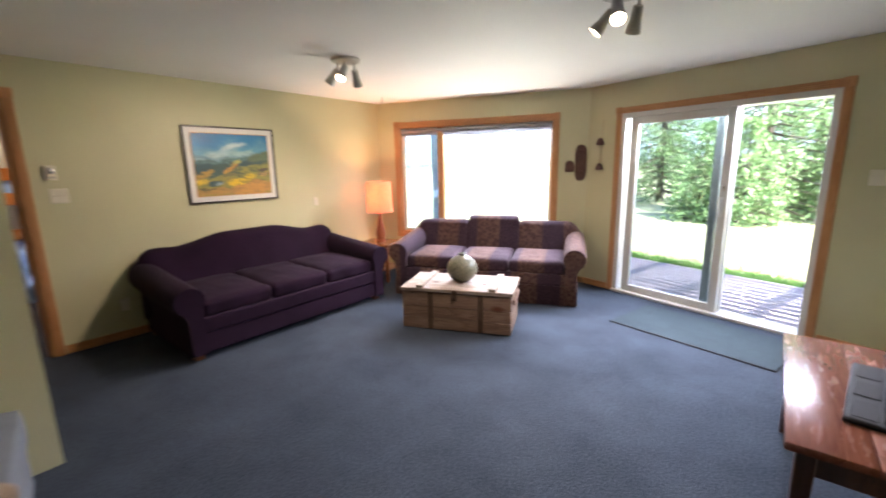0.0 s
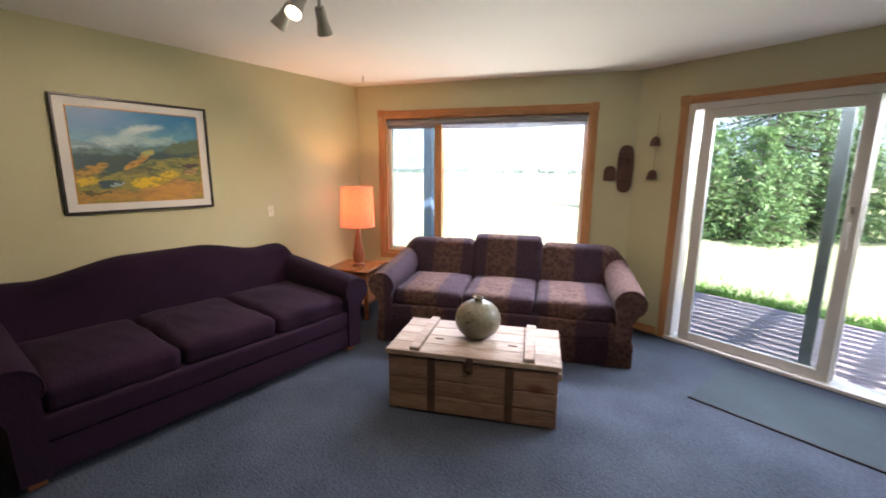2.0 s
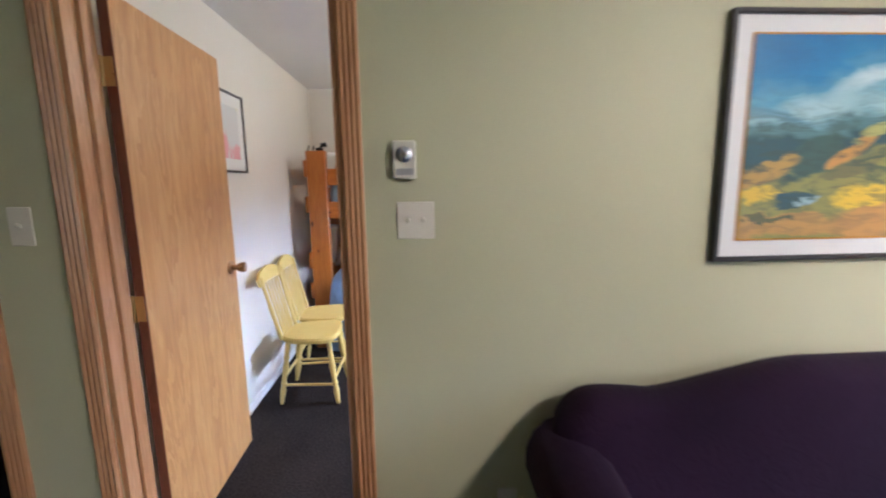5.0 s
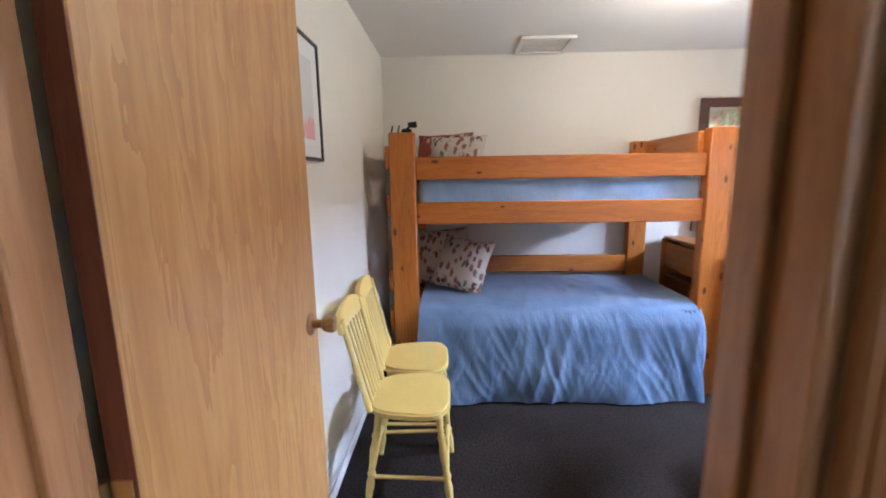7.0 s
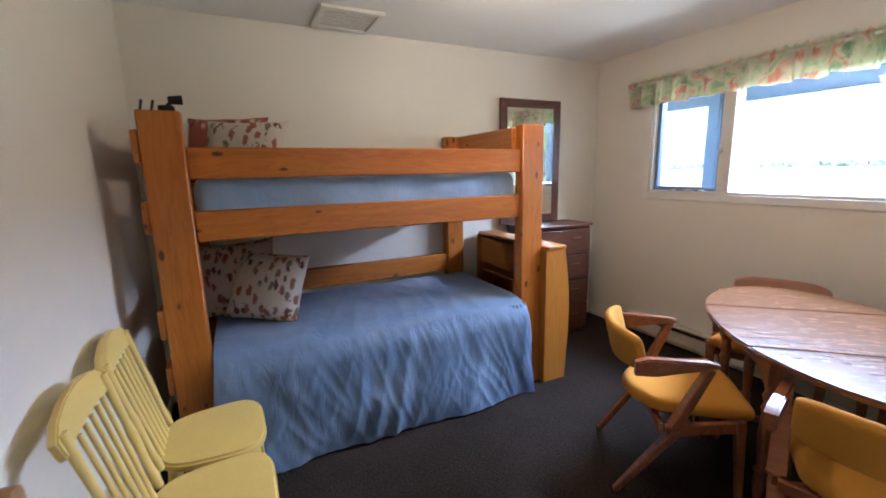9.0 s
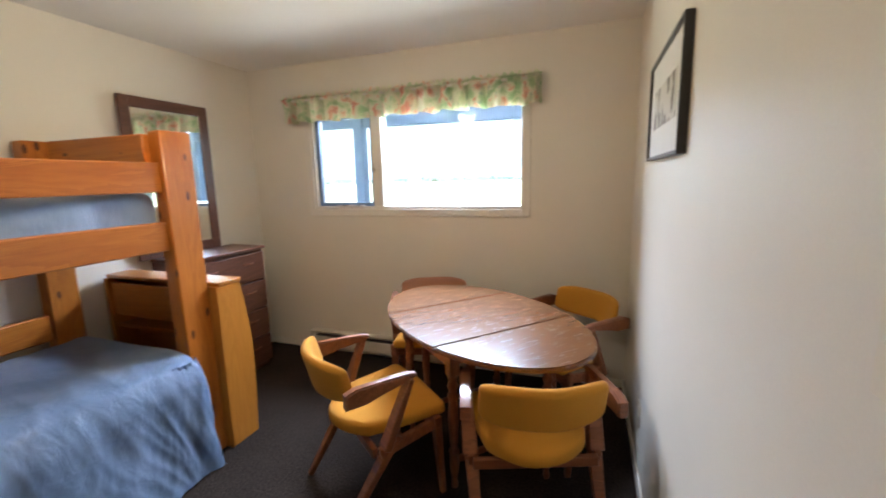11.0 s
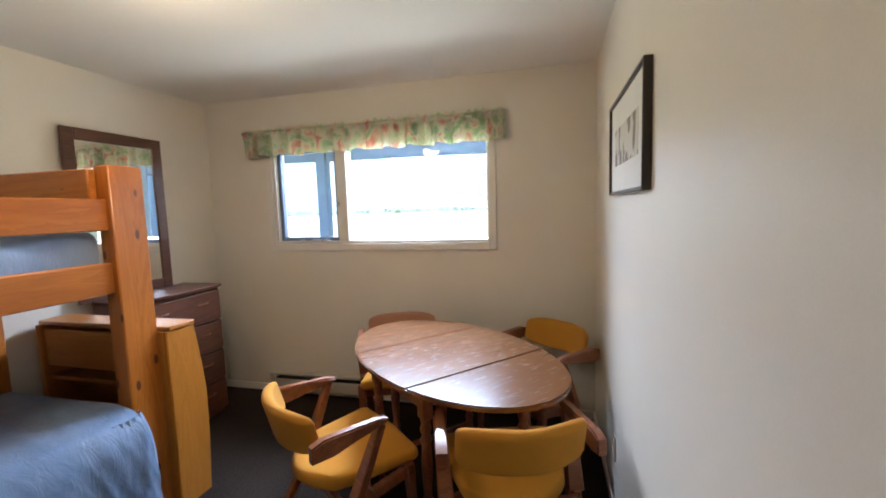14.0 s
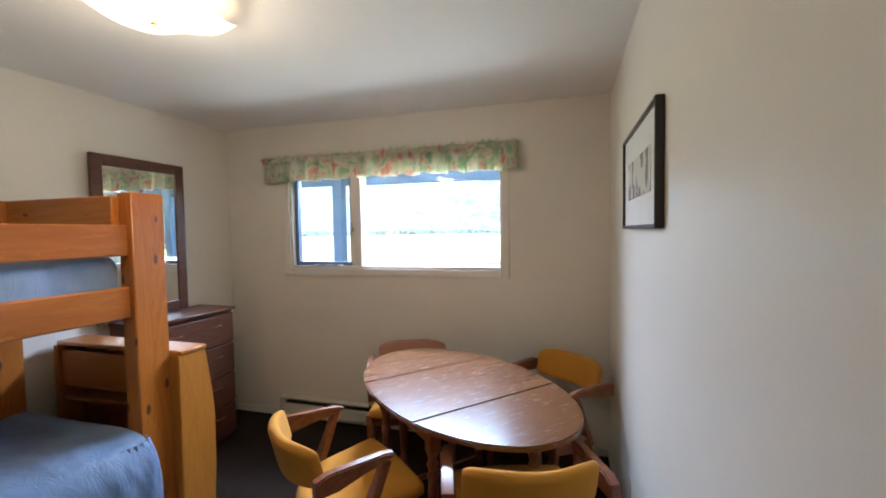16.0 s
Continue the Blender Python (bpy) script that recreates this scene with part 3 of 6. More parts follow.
def slab_profile(bm, outline, plane, t0, t1, bevel=0.0):
    """A flat outline given in a plane ('xz' or 'yz'), thick from t0 to t1 along the third axis."""
    def at(u, w, t):
        return (u, t, w) if plane == "xz" else (t, u, w)
    lo, hi = [bm.verts.new(at(u, w, t0)) for u, w in outline], [bm.verts.new(at(u, w, t1)) for u, w in outline]
    faces = [bm.faces.new(lo[::-1]), bm.faces.new(hi)]
    for i in range(len(outline)):
        j = (i + 1) % len(outline)
        faces.append(bm.faces.new((lo[i], lo[j], hi[j], hi[i])))
    bmesh.ops.recalc_face_normals(bm, faces=faces)
    if bevel:
        edges = list({e for f in faces[:2] for e in f.edges})
        bmesh.ops.bevel(bm, geom=edges, offset=bevel, segments=2, affect="EDGES")
    return bm


def wall(name, length, z1, thick, holes, material, m, label):
    """A wall along local x, its inner face at y = 0, thick towards +y, with holes (x0, x1, z0, z1) through it."""
    bm = bmesh.new()
    xs = sorted({0.0, length, *[h[0] for h in holes], *[h[1] for h in holes]})
    for a, b in zip(xs, xs[1:]):
        gaps = sorted((h[2], h[3]) for h in holes if h[0] < (a + b) / 2 < h[1])
        z = 0.0
        for g0, g1 in gaps:
            if g0 > z:
                box(bm, (a, 0, z), (b, thick, g0))
            z = g1
        if z < z1:
            box(bm, (a, 0, z), (b, thick, z1))
    return setting(name, bm, material, label, "wall", m)


# ---- plan ----
H, HB = 2.37, 2.39                     # ceilings of the two rooms
XW, XB = -4.06, -4.19                  # the wall between them: living room face, bedroom face
XM = (XW + XB) / 2
P0, P1 = Vector((-4.06, 4.86, 0)), Vector((-1.335, 5.735, 0))
A_WIN = math.degrees(math.atan2(P1.y - P0.y, P1.x - P0.x))
A_SLD = -17.0
L_WIN, L_SLD = (P1 - P0).length, 2.79
P2 = P1 + Vector((math.cos(radians(A_SLD)), math.sin(radians(A_SLD)), 0)) * L_SLD
AT_WIN = pose(P0.x, P0.y, 0, 0, 0, A_WIN)
AT_SLD = pose(P1.x, P1.y, 0, 0, 0, A_SLD)
Y_S = -1.3                             # south wall of the living room
BX0, BY0, BY1 = -7.22, 0.22, 3.84      # bedroom
W_OPEN = (0.323, 2.455, 0.555, 2.042)      # living room window in its wall
S_OPEN = (0.427, 2.252, 0.0, 2.03)       # sliding door in its wall
D_OPEN = (0.32, 1.10)                  # bedroom door, in y
E_OPEN = (-0.78, -0.02)                # second door, in y
DOOR_H = 2.065
B_OPEN = (-6.62, -4.89, 1.238, 2.0)    # bedroom window

# floors and ceilings
inside = [(XW, Y_S), (P2.x, Y_S), (P2.x, P2.y), (P1.x, P1.y), (P0.x, P0.y)]
bm = prism(bmesh.new(), [(XM, Y_S), (P2.x + 0.2, Y_S), (P2.x + 0.2, P2.y), (P1.x + 0.04, P1.y + 0.16), (P0.x - 0.06, P0.y + 0.16)], -0.3, 0.0)
setting("floor_living", bm, M_CARPET, "worn blue-grey cut-pile carpet of the living room", "carpet")
bm = prism(bmesh.new(), [(BX0 - 0.15, Y_S), (XM, Y_S), (XM, BY1 + 0.1), (BX0 - 0.15, BY1 + 0.1)], -0.3, 0.0)
setting("floor_bedroom", bm, M_CARPET_BED, "cut-pile carpet of the bedroom, tinted dark brown for its light", "carpet")
bm = prism(bmesh.new(), [(XM, Y_S - 0.1), (P2.x + 0.15, Y_S - 0.1), (P2.x + 0.15, P2.y + 0.1), (P1.x + 0.05, P1.y + 0.15), (P0.x - 0.06, P0.y + 0.15)], H, H + 0.15)
setting("ceiling_living", bm, M_CEIL, "off-white painted ceiling of the living room", "ceiling")
bm = prism(bmesh.new(), [(BX0 - 0.15, Y_S - 0.1), (XM, Y_S - 0.1), (XM, BY1 + 0.15), (BX0 - 0.15, BY1 + 0.15)], HB, HB + 0.15)
setting("ceiling_bedroom", bm, M_CEIL, "off-white textured ceiling of the bedroom", "ceiling")

# walls
wall("wall_west", P0.y - Y_S, H, XW - XM, [(D_OPEN[0] - Y_S, D_OPEN[1] - Y_S, 0, DOOR_H), (E_OPEN[0] - Y_S, E_OPEN[1] - Y_S, 0, DOOR_H)], M_WALL, pose(XW, Y_S, 0, 0, 0, 90), "sage green painted wall with two doorways")
wall("wall_window", L_WIN, H, 0.16, [W_OPEN], M_WALL, AT_WIN, "sage green painted wall with a wide window")
wall("wall_sliding_door", L_SLD, H, 0.16, [S_OPEN], M_WALL, AT_SLD, "sage green painted wall with a glass sliding door")
wall("wall_east", P2.y - Y_S, H, 0.12, [], M_WALL, pose(P2.x, P2.y, 0, 0, 0, -90), "sage green painted wall behind the television")
wall("wall_south", P2.x - XM + 3.2, H + 0.02, 0.1, [], M_WALL, pose(P2.x, Y_S, 0, 0, 0, 180), "plain sage green wall")
wall("wall_partition", Y_S * -1 + 0.85, H, 0.12, [], M_WALL, pose(-2.30, Y_S, 0, 0, 0, 90), "end of a sage green partition wall")
wall("wall_bedroom_east", BY1 - BY0, HB, XM - XB, [(BY1 - D_OPEN[1], BY1 - D_OPEN[0], 0, DOOR_H)], M_CREAM, pose(XB, BY1, 0, 0, 0, -90), "cream painted bedroom wall with the doorway")
wall("wall_bedroom_north", XM - BX0, HB, 0.16, [(B_OPEN[0] - BX0, B_OPEN[1] - BX0, B_OPEN[2], B_OPEN[3])], M_CREAM, pose(BX0, BY1, 0), "cream painted bedroom wall with a window")
wall("wall_bedroom_west", BY1 - Y_S, HB, 0.15, [], M_CREAM, pose(BX0, Y_S, 0, 0, 0, 90), "cream painted bedroom wall behind the bunk bed")
wall("wall_bedroom_south", XM - BX0, HB, 0.12, [], M_CREAM, pose(XM, BY0, 0, 0, 0, 180), "cream painted bedroom wall with a picture")
wall("wall_hall_west", 1.3 + 0.1, HB, 0.1, [], M_CREAM, pose(-5.7, Y_S, 0, 0, 0, 90), "plain wall of the room behind the second doorway")
wall("wall_between_windows", P0.y - BY1, H, 0.13, [], M_EXT, pose(XW - 0.002, BY1 + 0.16, 0, 0, 0, 90) @ pose(0, 0.0, 0), "outer wall between the two windows")

# baseboards
base = group_of("baseboard", "fir baseboards along the living room walls", "baseboard")


def skirting(m, a, b, h=0.075, t=0.014, mat=M_TRIM_H, parent=base):
    bm = boxed((a, -t, 0.0), (b, 0, h), 0.004)
    part("board", bm, mat, parent, m=m)


skirting(pose(XW, 0, 0, 0, 0, 90), D_OPEN[1] + 0.07, P0.y - 0.01)
skirting(pose(XW, 0, 0, 0, 0, 90), E_OPEN[1] + 0.07, D_OPEN[0] - 0.07)
skirting(AT_WIN, 0.01, L_WIN - 0.005)
skirting(AT_SLD, 0.01, S_OPEN[0] - 0.075)
skirting(AT_SLD, S_OPEN[1] + 0.075, L_SLD - 0.02)
skirting(pose(P2.x, P2.y, 0, 0, 0, -90), 0.02, P2.y - Y_S)
base_b = group_of("baseboard_bedroom", "white painted baseboards along the bedroom walls", "baseboard")
skirting(pose(0, BY1, 0), BX0, XB, 0.06, 0.012, M_WHITE, base_b)
skirting(pose(XB, 0, 0, 0, 0, -90), -BY1 + 0.013, -D_OPEN[1] - 0.07, 0.06, 0.012, M_WHITE, base_b)
skirting(pose(BX0, 0, 0, 0, 0, 90), BY0, BY1 - 0.013, 0.06, 0.012, M_WHITE, base_b)
skirting(pose(0, BY0, 0, 0, 0, 180), -XB + 0.1, -BX0 - 0.013, 0.06, 0.012, M_WHITE, base_b)


# ---- door casings and the bedroom door ----
def fluted(length, w=0.062, t=0.018):
    """A casing board along z with flutes down its face; its face looks to -y."""
    bm = bmesh.new()
    pts = [(-w / 2, 0), (-w / 2, -t * 0.7), (-w / 2 + 0.006, -t)]
    for k in range(3):
        c = -w / 2 + w * (k + 1) / 4
        pts += [(c - 0.006, -t), (c, -t + 0.006), (c + 0.006, -t)]
    pts += [(w / 2 - 0.006, -t), (w / 2, -t * 0.7), (w / 2, 0)]
    prism(bm, pts, 0, length)
    return bm


def rosette(w=0.074, t=0.024):
    bm = boxed((-w / 2, -t, -w / 2), (w / 2, 0, w / 2), 0.004)
    for r, d in ((0.028, 0.006), (0.017, 0.010), (0.008, 0.014)):
        bmesh.ops.create_cone(bm, cap_ends=True, segments=20, radius1=r, radius2=r * 0.85, depth=d * 2, matrix=Matrix.Translation((0, -t, 0)) @ Matrix.Rotation(radians(90), 4, "X"))
    return bm


def casing(parent, m, x0, x1, z0, z1, sill=False):
    """Casing boards round an opening from x0 to x1 and z0 to z1 on the wall face y = 0 of the pose m."""
    w = 0.062
    for x in (x0 - w / 2, x1 + w / 2):
        part("side_casing", fluted(z1 - z0), M_TRIM, parent, m=m @ pose(x, 0, z0))
    part("head_casing", fluted(x1 - x0), M_TRIM, parent, m=m @ pose(x0, 0, z1 + w / 2, 0, 90, 0))
    for x in (x0 - w / 2, x1 + w / 2):
        part("corner_block", rosette(), M_TRIM, parent, m=m @ pose(x, 0, z1 + w / 2 + 0.002))
    if sill:
        part("bottom_casing", fluted(x1 - x0 + 2 * w), M_TRIM, parent, m=m @ pose(x0 - w, 0, z0 - w / 2, 0, 90, 0))


def jamb(parent, m, x0, x1, z1, depth, mat, t=0.02):
    part("side_jamb", boxed((x0, 0.001, 0), (x0 + t, depth - 0.001, z1), 0.002), mat, parent, m=m)
    part("side_jamb", boxed((x1 - t, 0.001, 0), (x1, depth - 0.001, z1), 0.002), mat, parent, m=m)
    part("head_jamb", boxed((x0 + t, 0.001, z1 - t), (x1 - t, depth - 0.001, z1), 0.002), mat, parent, m=m)
    part("door_stop", boxed((x0 + t, depth * 0.45, 0), (x0 + t + 0.012, depth * 0.45 + 0.03, z1 - t), 0.002), mat, parent, m=m)
    part("door_stop", boxed((x1 - t - 0.012, depth * 0.45, 0), (x1 - t, depth * 0.45 + 0.03, z1 - t), 0.002), mat, parent, m=m)


AT_WEST = pose(XW, 0, 0, 0, 0, 90)
door = group_of("door_1", "open flush mahogany-veneered bedroom door in a fluted fir frame", "door")
casing(door, AT_WEST, D_OPEN[0], D_OPEN[1], 0, DOOR_H)
casing(door, pose(XB, 0, 0, 0, 0, -90), -D_OPEN[1], -D_OPEN[0], 0, DOOR_H)
jamb(door, AT_WEST, D_OPEN[0], D_OPEN[1], DOOR_H, XW - XB, M_TRIM)
AT_LEAF = pose(XB - 0.012, D_OPEN[0] + 0.060, 0, 0, 0, 181.0)
leaf = part("door_leaf", boxed((0.0, 0.0, 0.034), (0.735, 0.036, 2.043), 0.002), M_DOOR, door, "flush mahogany veneer", AT_LEAF)
part("leaf_edge", boxed((-0.002, 0.0015, 0.036), (0.0, 0.0345, 2.041), 0.0), M_DOOR_EDGE, leaf, "dark edge")
for z in (0.22, 1.02, 1.80):
    bm = boxed((-0.0045, 0.006, z - 0.045), (-0.0022, 0.0355, z + 0.045), 0.0005)
    rod(bm, (-0.007, 0.040, z - 0.047), (-0.007, 0.040, z + 0.047), 0.006)
    part("hinge", bm, M_BRASS, leaf)
for side in (-1, 1):
    y = 0.0 if side < 0 else 0.036
    bm = lathe([(0.032, 0.0), (0.033, 0.006), (0.014, 0.010), (0.012, 0.035), (0.020, 0.040), (0.026, 0.058), (0.024, 0.072), (0.015, 0.076)], 24)
    part("door_knob", bm, M_KNOB, leaf, "turned pale wooden knob", pose(0.672, y, 1.03, 90 if side < 0 else -90, 0, 0))
door_b = group_of("door_2", "open doorway with a fluted fir casing", "doorway")
casing(door_b, AT_WEST, E_OPEN[0], E_OPEN[1], 0, DOOR_H)
jamb(door_b, AT_WEST, E_OPEN[0], E_OPEN[1], DOOR_H, XW - XB, M_TRIM)


# ---- windows ----
def frame_bars(parent, x0, x1, z0, z1, w, y0, y1, mat, name="window_frame"):
    for a, b in (((x0, y0, z0), (x0 + w, y1, z1)), ((x1 - w, y0, z0), (x1, y1, z1)), ((x0 + w, y0, z0), (x1 - w, y1, z0 + w)), ((x0 + w, y0, z1 - w), (x1 - w, y1, z1))):
        part(name, boxed(a, b, 0.003), mat, parent)


def glass(parent, x0, x1, z0, z1, y, mat=M_GLASS, name="pane"):
    ob = part(name, boxed((x0, y, z0), (x1, y + 0.005, z1), 0), mat, parent)
    ob.visible_shadow = False
    return ob


x0, x1, z0, z1 = W_OPEN
win = group_of("window_1", "wide window with fir casing, wooden mullion and rolled grey blind", "window", AT_WIN)
casing(win, Matrix(), x0, x1, z0, z1, True)
frame_bars(win, x0, x1, z0, z1, 0.022, 0.001, 0.11, M_TRIM, "reveal_board")
frame_bars(win, x0 + 0.022, x1 - 0.022, z0 + 0.022, z1 - 0.022, 0.035, 0.06, 0.12, M_WHITE)
part("mullion", boxed((0.90, 0.02, z0 + 0.022), (0.98, 0.12, z1 - 0.022), 0.004), M_TRIM, win)
glass(win, x0 + 0.057, 0.90, z0 + 0.057, z1 - 0.057, 0.09, M_SCREENED)
glass(win, 0.98, x1 - 0.057, z0 + 0.057, z1 - 0.057, 0.09)
bm = bmesh.new()
rod(bm, (0.91, 0.012, 0.95), (0.91, 0.012, 1.04), 0.008)
part("window_latch", bm, M_CHROME, win)
blind = thing("roller_blind", AT_WIN, "grey rolled-up fabric blind under the window head", "blind")
bm = bmesh.new()
rod(bm, (x0 + 0.03, 0.032, z1 - 0.062), (x1 - 0.03, 0.032, z1 - 0.062), 0.028, n=16)
part("roll", bm, M_BLIND, blind)
bm = bmesh.new()
n = 40
top, low = [], []
for i in range(n + 1):
    x = x0 + 0.03 + (x1 - x0 - 0.06) * i / n
    sag = 0.035 + 0.03 * math.sin(math.pi * min(1, max(0, (i / n - 0.25) / 0.75))) * (1 - 0.7 * i / n)
    top.append(bm.verts.new((x, 0.030, z1 - 0.085)))
    low.append(bm.verts.new((x, 0.026, z1 - 0.092 - sag)))
for i in range(n):
    bm.faces.new((top[i], top[i + 1], low[i + 1], low[i]))
bmesh.ops.solidify(bm, geom=bm.faces[:], thickness=0.004)
part("hanging_cloth", bm, M_BLIND, blind)

x0, x1, z0, z1 = B_OPEN
bwin = group_of("window_2", "white framed bedroom window with a casement and a fixed pane", "window", pose(0, BY1, 0))
frame_bars(bwin, x0 - 0.055, x1 + 0.045, z0 - 0.055, z1 + 0.05, 0.055, -0.014, 0.0, M_WHITE, "casing")
frame_bars(bwin, x0, x1, z0, z1, 0.02, 0.001, 0.10, M_WHITE, "reveal_board")
frame_bars(bwin, x0 + 0.02, -6.07, z0 + 0.02, z1 - 0.02, 0.030, 0.035, 0.075, M_BLUEPOST, "casement_frame")
part("mullion", boxed((-6.07, 0.0, z0 + 0.02), (-5.985, 0.10, z1 - 0.02), 0.004), M_WHITE, bwin)
glass(bwin, x0 + 0.056, -6.106, z0 + 0.056, z1 - 0.056, 0.05)
glass(bwin, -5.985, x1 - 0.02, z0 + 0.02, z1 - 0.02, 0.06)
bm = bmesh.new()
rod(bm, (-6.055, -0.014, 1.52), (-6.055, -0.014, 1.60), 0.008)
box(bm, (-6.068, -0.016, 1.535), (-6.042, 0.0, 1.555), 0.002)
part("window_latch", bm, M_CHROME, bwin)
bm = boxed((-6.40, -0.02, z0 + 0.0205), (-6.16, 0.03, z0 + 0.032), 0.003)
part("window_crank", bm, M_CHROME, bwin)

# sliding door
x0, x1, z0, z1 = S_OPEN
sld = group_of("sliding_door", "white vinyl sliding glass door in a fir casing, closed", "sliding door", AT_SLD)
casing(sld, Matrix(), x0, x1, 0, z1)
part("threshold", boxed((x0, -0.03, 0.001), (x1, 0.16, 0.03), 0.004), M_VINYL, sld)
part("side_frame", boxed((x0, -0.004, 0.03), (x0 + 0.05, 0.15, z1), 0.003), M_VINYL, sld)
part("side_frame", boxed((x1 - 0.05, -0.004, 0.03), (x1, 0.15, z1), 0.003), M_VINYL, sld)
part("head_frame", boxed((x0 + 0.05, -0.004, z1 - 0.05), (x1 - 0.05, 0.15, z1), 0.003), M_VINYL, sld)
mid = 1.547
inner = part("sliding_panel", boxed((x0 + 0.105, 0.02, 0.032), (x0 + 0.19, 0.06, z1 - 0.052), 0.004), M_VINYL, sld)
part("stile", boxed((mid - 0.075, 0.02, 0.032), (mid, 0.06, z1 - 0.052), 0.004), M_VINYL, inner)
part("bottom_rail", boxed((x0 + 0.19, 0.02, 0.032), (mid - 0.075, 0.06, 0.105), 0.004), M_VINYL, inner)
part("top_rail", boxed((x0 + 0.19, 0.02, z1 - 0.125), (mid - 0.075, 0.06, z1 - 0.052), 0.004), M_VINYL, inner)
glass(inner, x0 + 0.19, mid - 0.075, 0.105, z1 - 0.125, 0.038, M_SCREENED)
bm = bmesh.new()
beam(bm, (mid - 0.045, 0.004, 0.98), (mid - 0.045, 0.004, 1.16), 0.016, 0.016)
for z in (0.99, 1.15):
    box(bm, (mid - 0.055, 0.0, z - 0.012), (mid - 0.035, 0.021, z + 0.012), 0.002)
part("pull_handle", bm, M_VINYL, inner)
bm = boxed((mid - 0.06, 0.012, 1.19), (mid - 0.03, 0.021, 1.27), 0.003)
part("lock", bm, M_CHROME, inner)
outer = part("fixed_panel", boxed((mid - 0.06, 0.075, 0.032), (mid + 0.01, 0.115, z1 - 0.052), 0.004), M_VINYL, sld)
glass(outer, mid + 0.01, x1 - 0.05, 0.04, z1 - 0.06, 0.09)
screen = part("screen_frame", boxed((mid - 0.20, 0.125, 0.035), (mid - 0.125, 0.145, z1 - 0.055), 0.003), M_SCREENFRAME, sld, "dark insect screen frame")
part("screen_stile", boxed((x0 + 0.075, 0.125, 0.035), (x0 + 0.10, 0.145, z1 - 0.055), 0.003), M_SCREENFRAME, screen)


# ---- outside ----
ground = bmesh.new()
n = 90
rows = []
for i in range(n + 1):
    row = []
    for j in range(n + 1):
        u, v = (i / n * 2 - 1), (j / n * 2 - 1)
        x, y = math.copysign(abs(u) ** 3, u) * 900, math.copysign(abs(v) ** 3, v) * 900
        z = -0.30 + 0.05 * noise.noise(Vector((x, y, 0)) * 0.25)
        row.append(ground.verts.new((x, y, min(z, -0.22))))
    rows.append(row)
for i in range(n):
    for j in range(n):
        ground.faces.new((rows[i][j], rows[i + 1][j], rows[i + 1][j + 1], rows[i][j + 1]))
setting("ground", ground, M_GROUND, "sunlit dry grass field", "ground")

patio = group_of("patio", "boarded patio outside the sliding door", "patio", AT_SLD)
part("bearer", boxed((-2.2, 0.17, -0.32), (4.2, 2.25, -0.165), 0), M_TREAD, patio)
board = boxed((-2.2, 0.0, -0.16), (4.2, 0.138, -0.12), 0.004)
board_me = mesh_of("board", board)
board_me.materials.append(M_DECK)
for i in range(15):
    ob = new("board", board_me)
    ob.parent = patio
    ob.matrix_basis = pose(0, 0.165 + i * 0.143, 0)

deck = tagged(new_at("upper_deck", None, AT_SLD), "upper deck of spaced boards over the patio", "deck", kind="structure")
slat = mesh_of("board", boxed((-3.0, 0.0, 2.66), (4.6, 0.120, 2.690), 0.003))
slat.materials.append(M_TREAD)
for i in range(14):
    ob = new("board", slat)
    ob.parent = deck
    ob.matrix_basis = pose(0, 0.22 + i * 0.165, 0)
for x in (-2.6, -1.7, -0.8, 0.1, 1.0, 1.9, 2.8, 3.7):
    part("joist", boxed((x, 0.17, 2.50), (x + 0.045, 2.5, 2.655), 0.003), M_TREAD, deck)
part("beam", boxed((-3.0, 2.5, 2.44), (4.6, 2.59, 2.66), 0.004), M_BLUEPOST, deck)
eave = tagged(new_at("porch_roof", None, Matrix()), "painted porch roof over the windows", "roof", kind="structure")
part("soffit", prism(bmesh.new(), [(-8.4, 4.02), (-4.14, 4.02), (-4.14, 5.05), (-2.3, 5.75), (-2.9, 6.6), (-4.0, 6.3), (-8.4, 5.9)], 2.41, 2.47), M_TREAD, eave)
part("beam", beam(bmesh.new(), (-8.4, 5.59, 2.26), (-3.80, 6.03, 2.26), 0.09, 0.28, bevel=0.004), M_BLUEPOST, eave)
for i, (x, y) in enumerate(((-3.93, 6.02), (-7.25, 5.70))):
    p = thing("porch_post", pose(x, y, 0), "square blue-grey painted porch post", "post", "porch posts")
    part("shaft", boxed((-0.065, -0.065, -0.30), (0.065, 0.065, 2.5), 0.006), M_BLUEPOST, p)
    part("foot_block", boxed((-0.085, -0.085, -0.35), (0.085, 0.085, -0.12), 0.006), M_BLUEPOST, p)


def tuft_strip():
    """Short lawn blades along the patio's edge."""
    rng = random.Random(5)
    verts, faces = [], []
    for k in range(26000):
        x, y = rng.uniform(-2.6, 4.6), 2.27 + abs(rng.gauss(0, 0.45))
        p = AT_SLD @ Vector((x, y, -0.26))
        a, h, w = rng.uniform(0, 6.28), rng.uniform(0.04, 0.11), rng.uniform(0.005, 0.011)
        d = Vector((math.cos(a), math.sin(a), 0))
        b = len(verts)
        verts += [p - d * w, p + d * w, p + Vector((rng.uniform(-0.05, 0.05), rng.uniform(-0.05, 0.05), h))]
        faces.append((b, b + 1, b + 2))
    me = bpy.data.meshes.new("lawn")
    me.from_pydata(verts, [], faces)
    me.materials.append(M_LAWN)
    tagged(new("lawn", me), "green lawn edge beside the patio", "grass", kind="stuff")


tuft_strip()


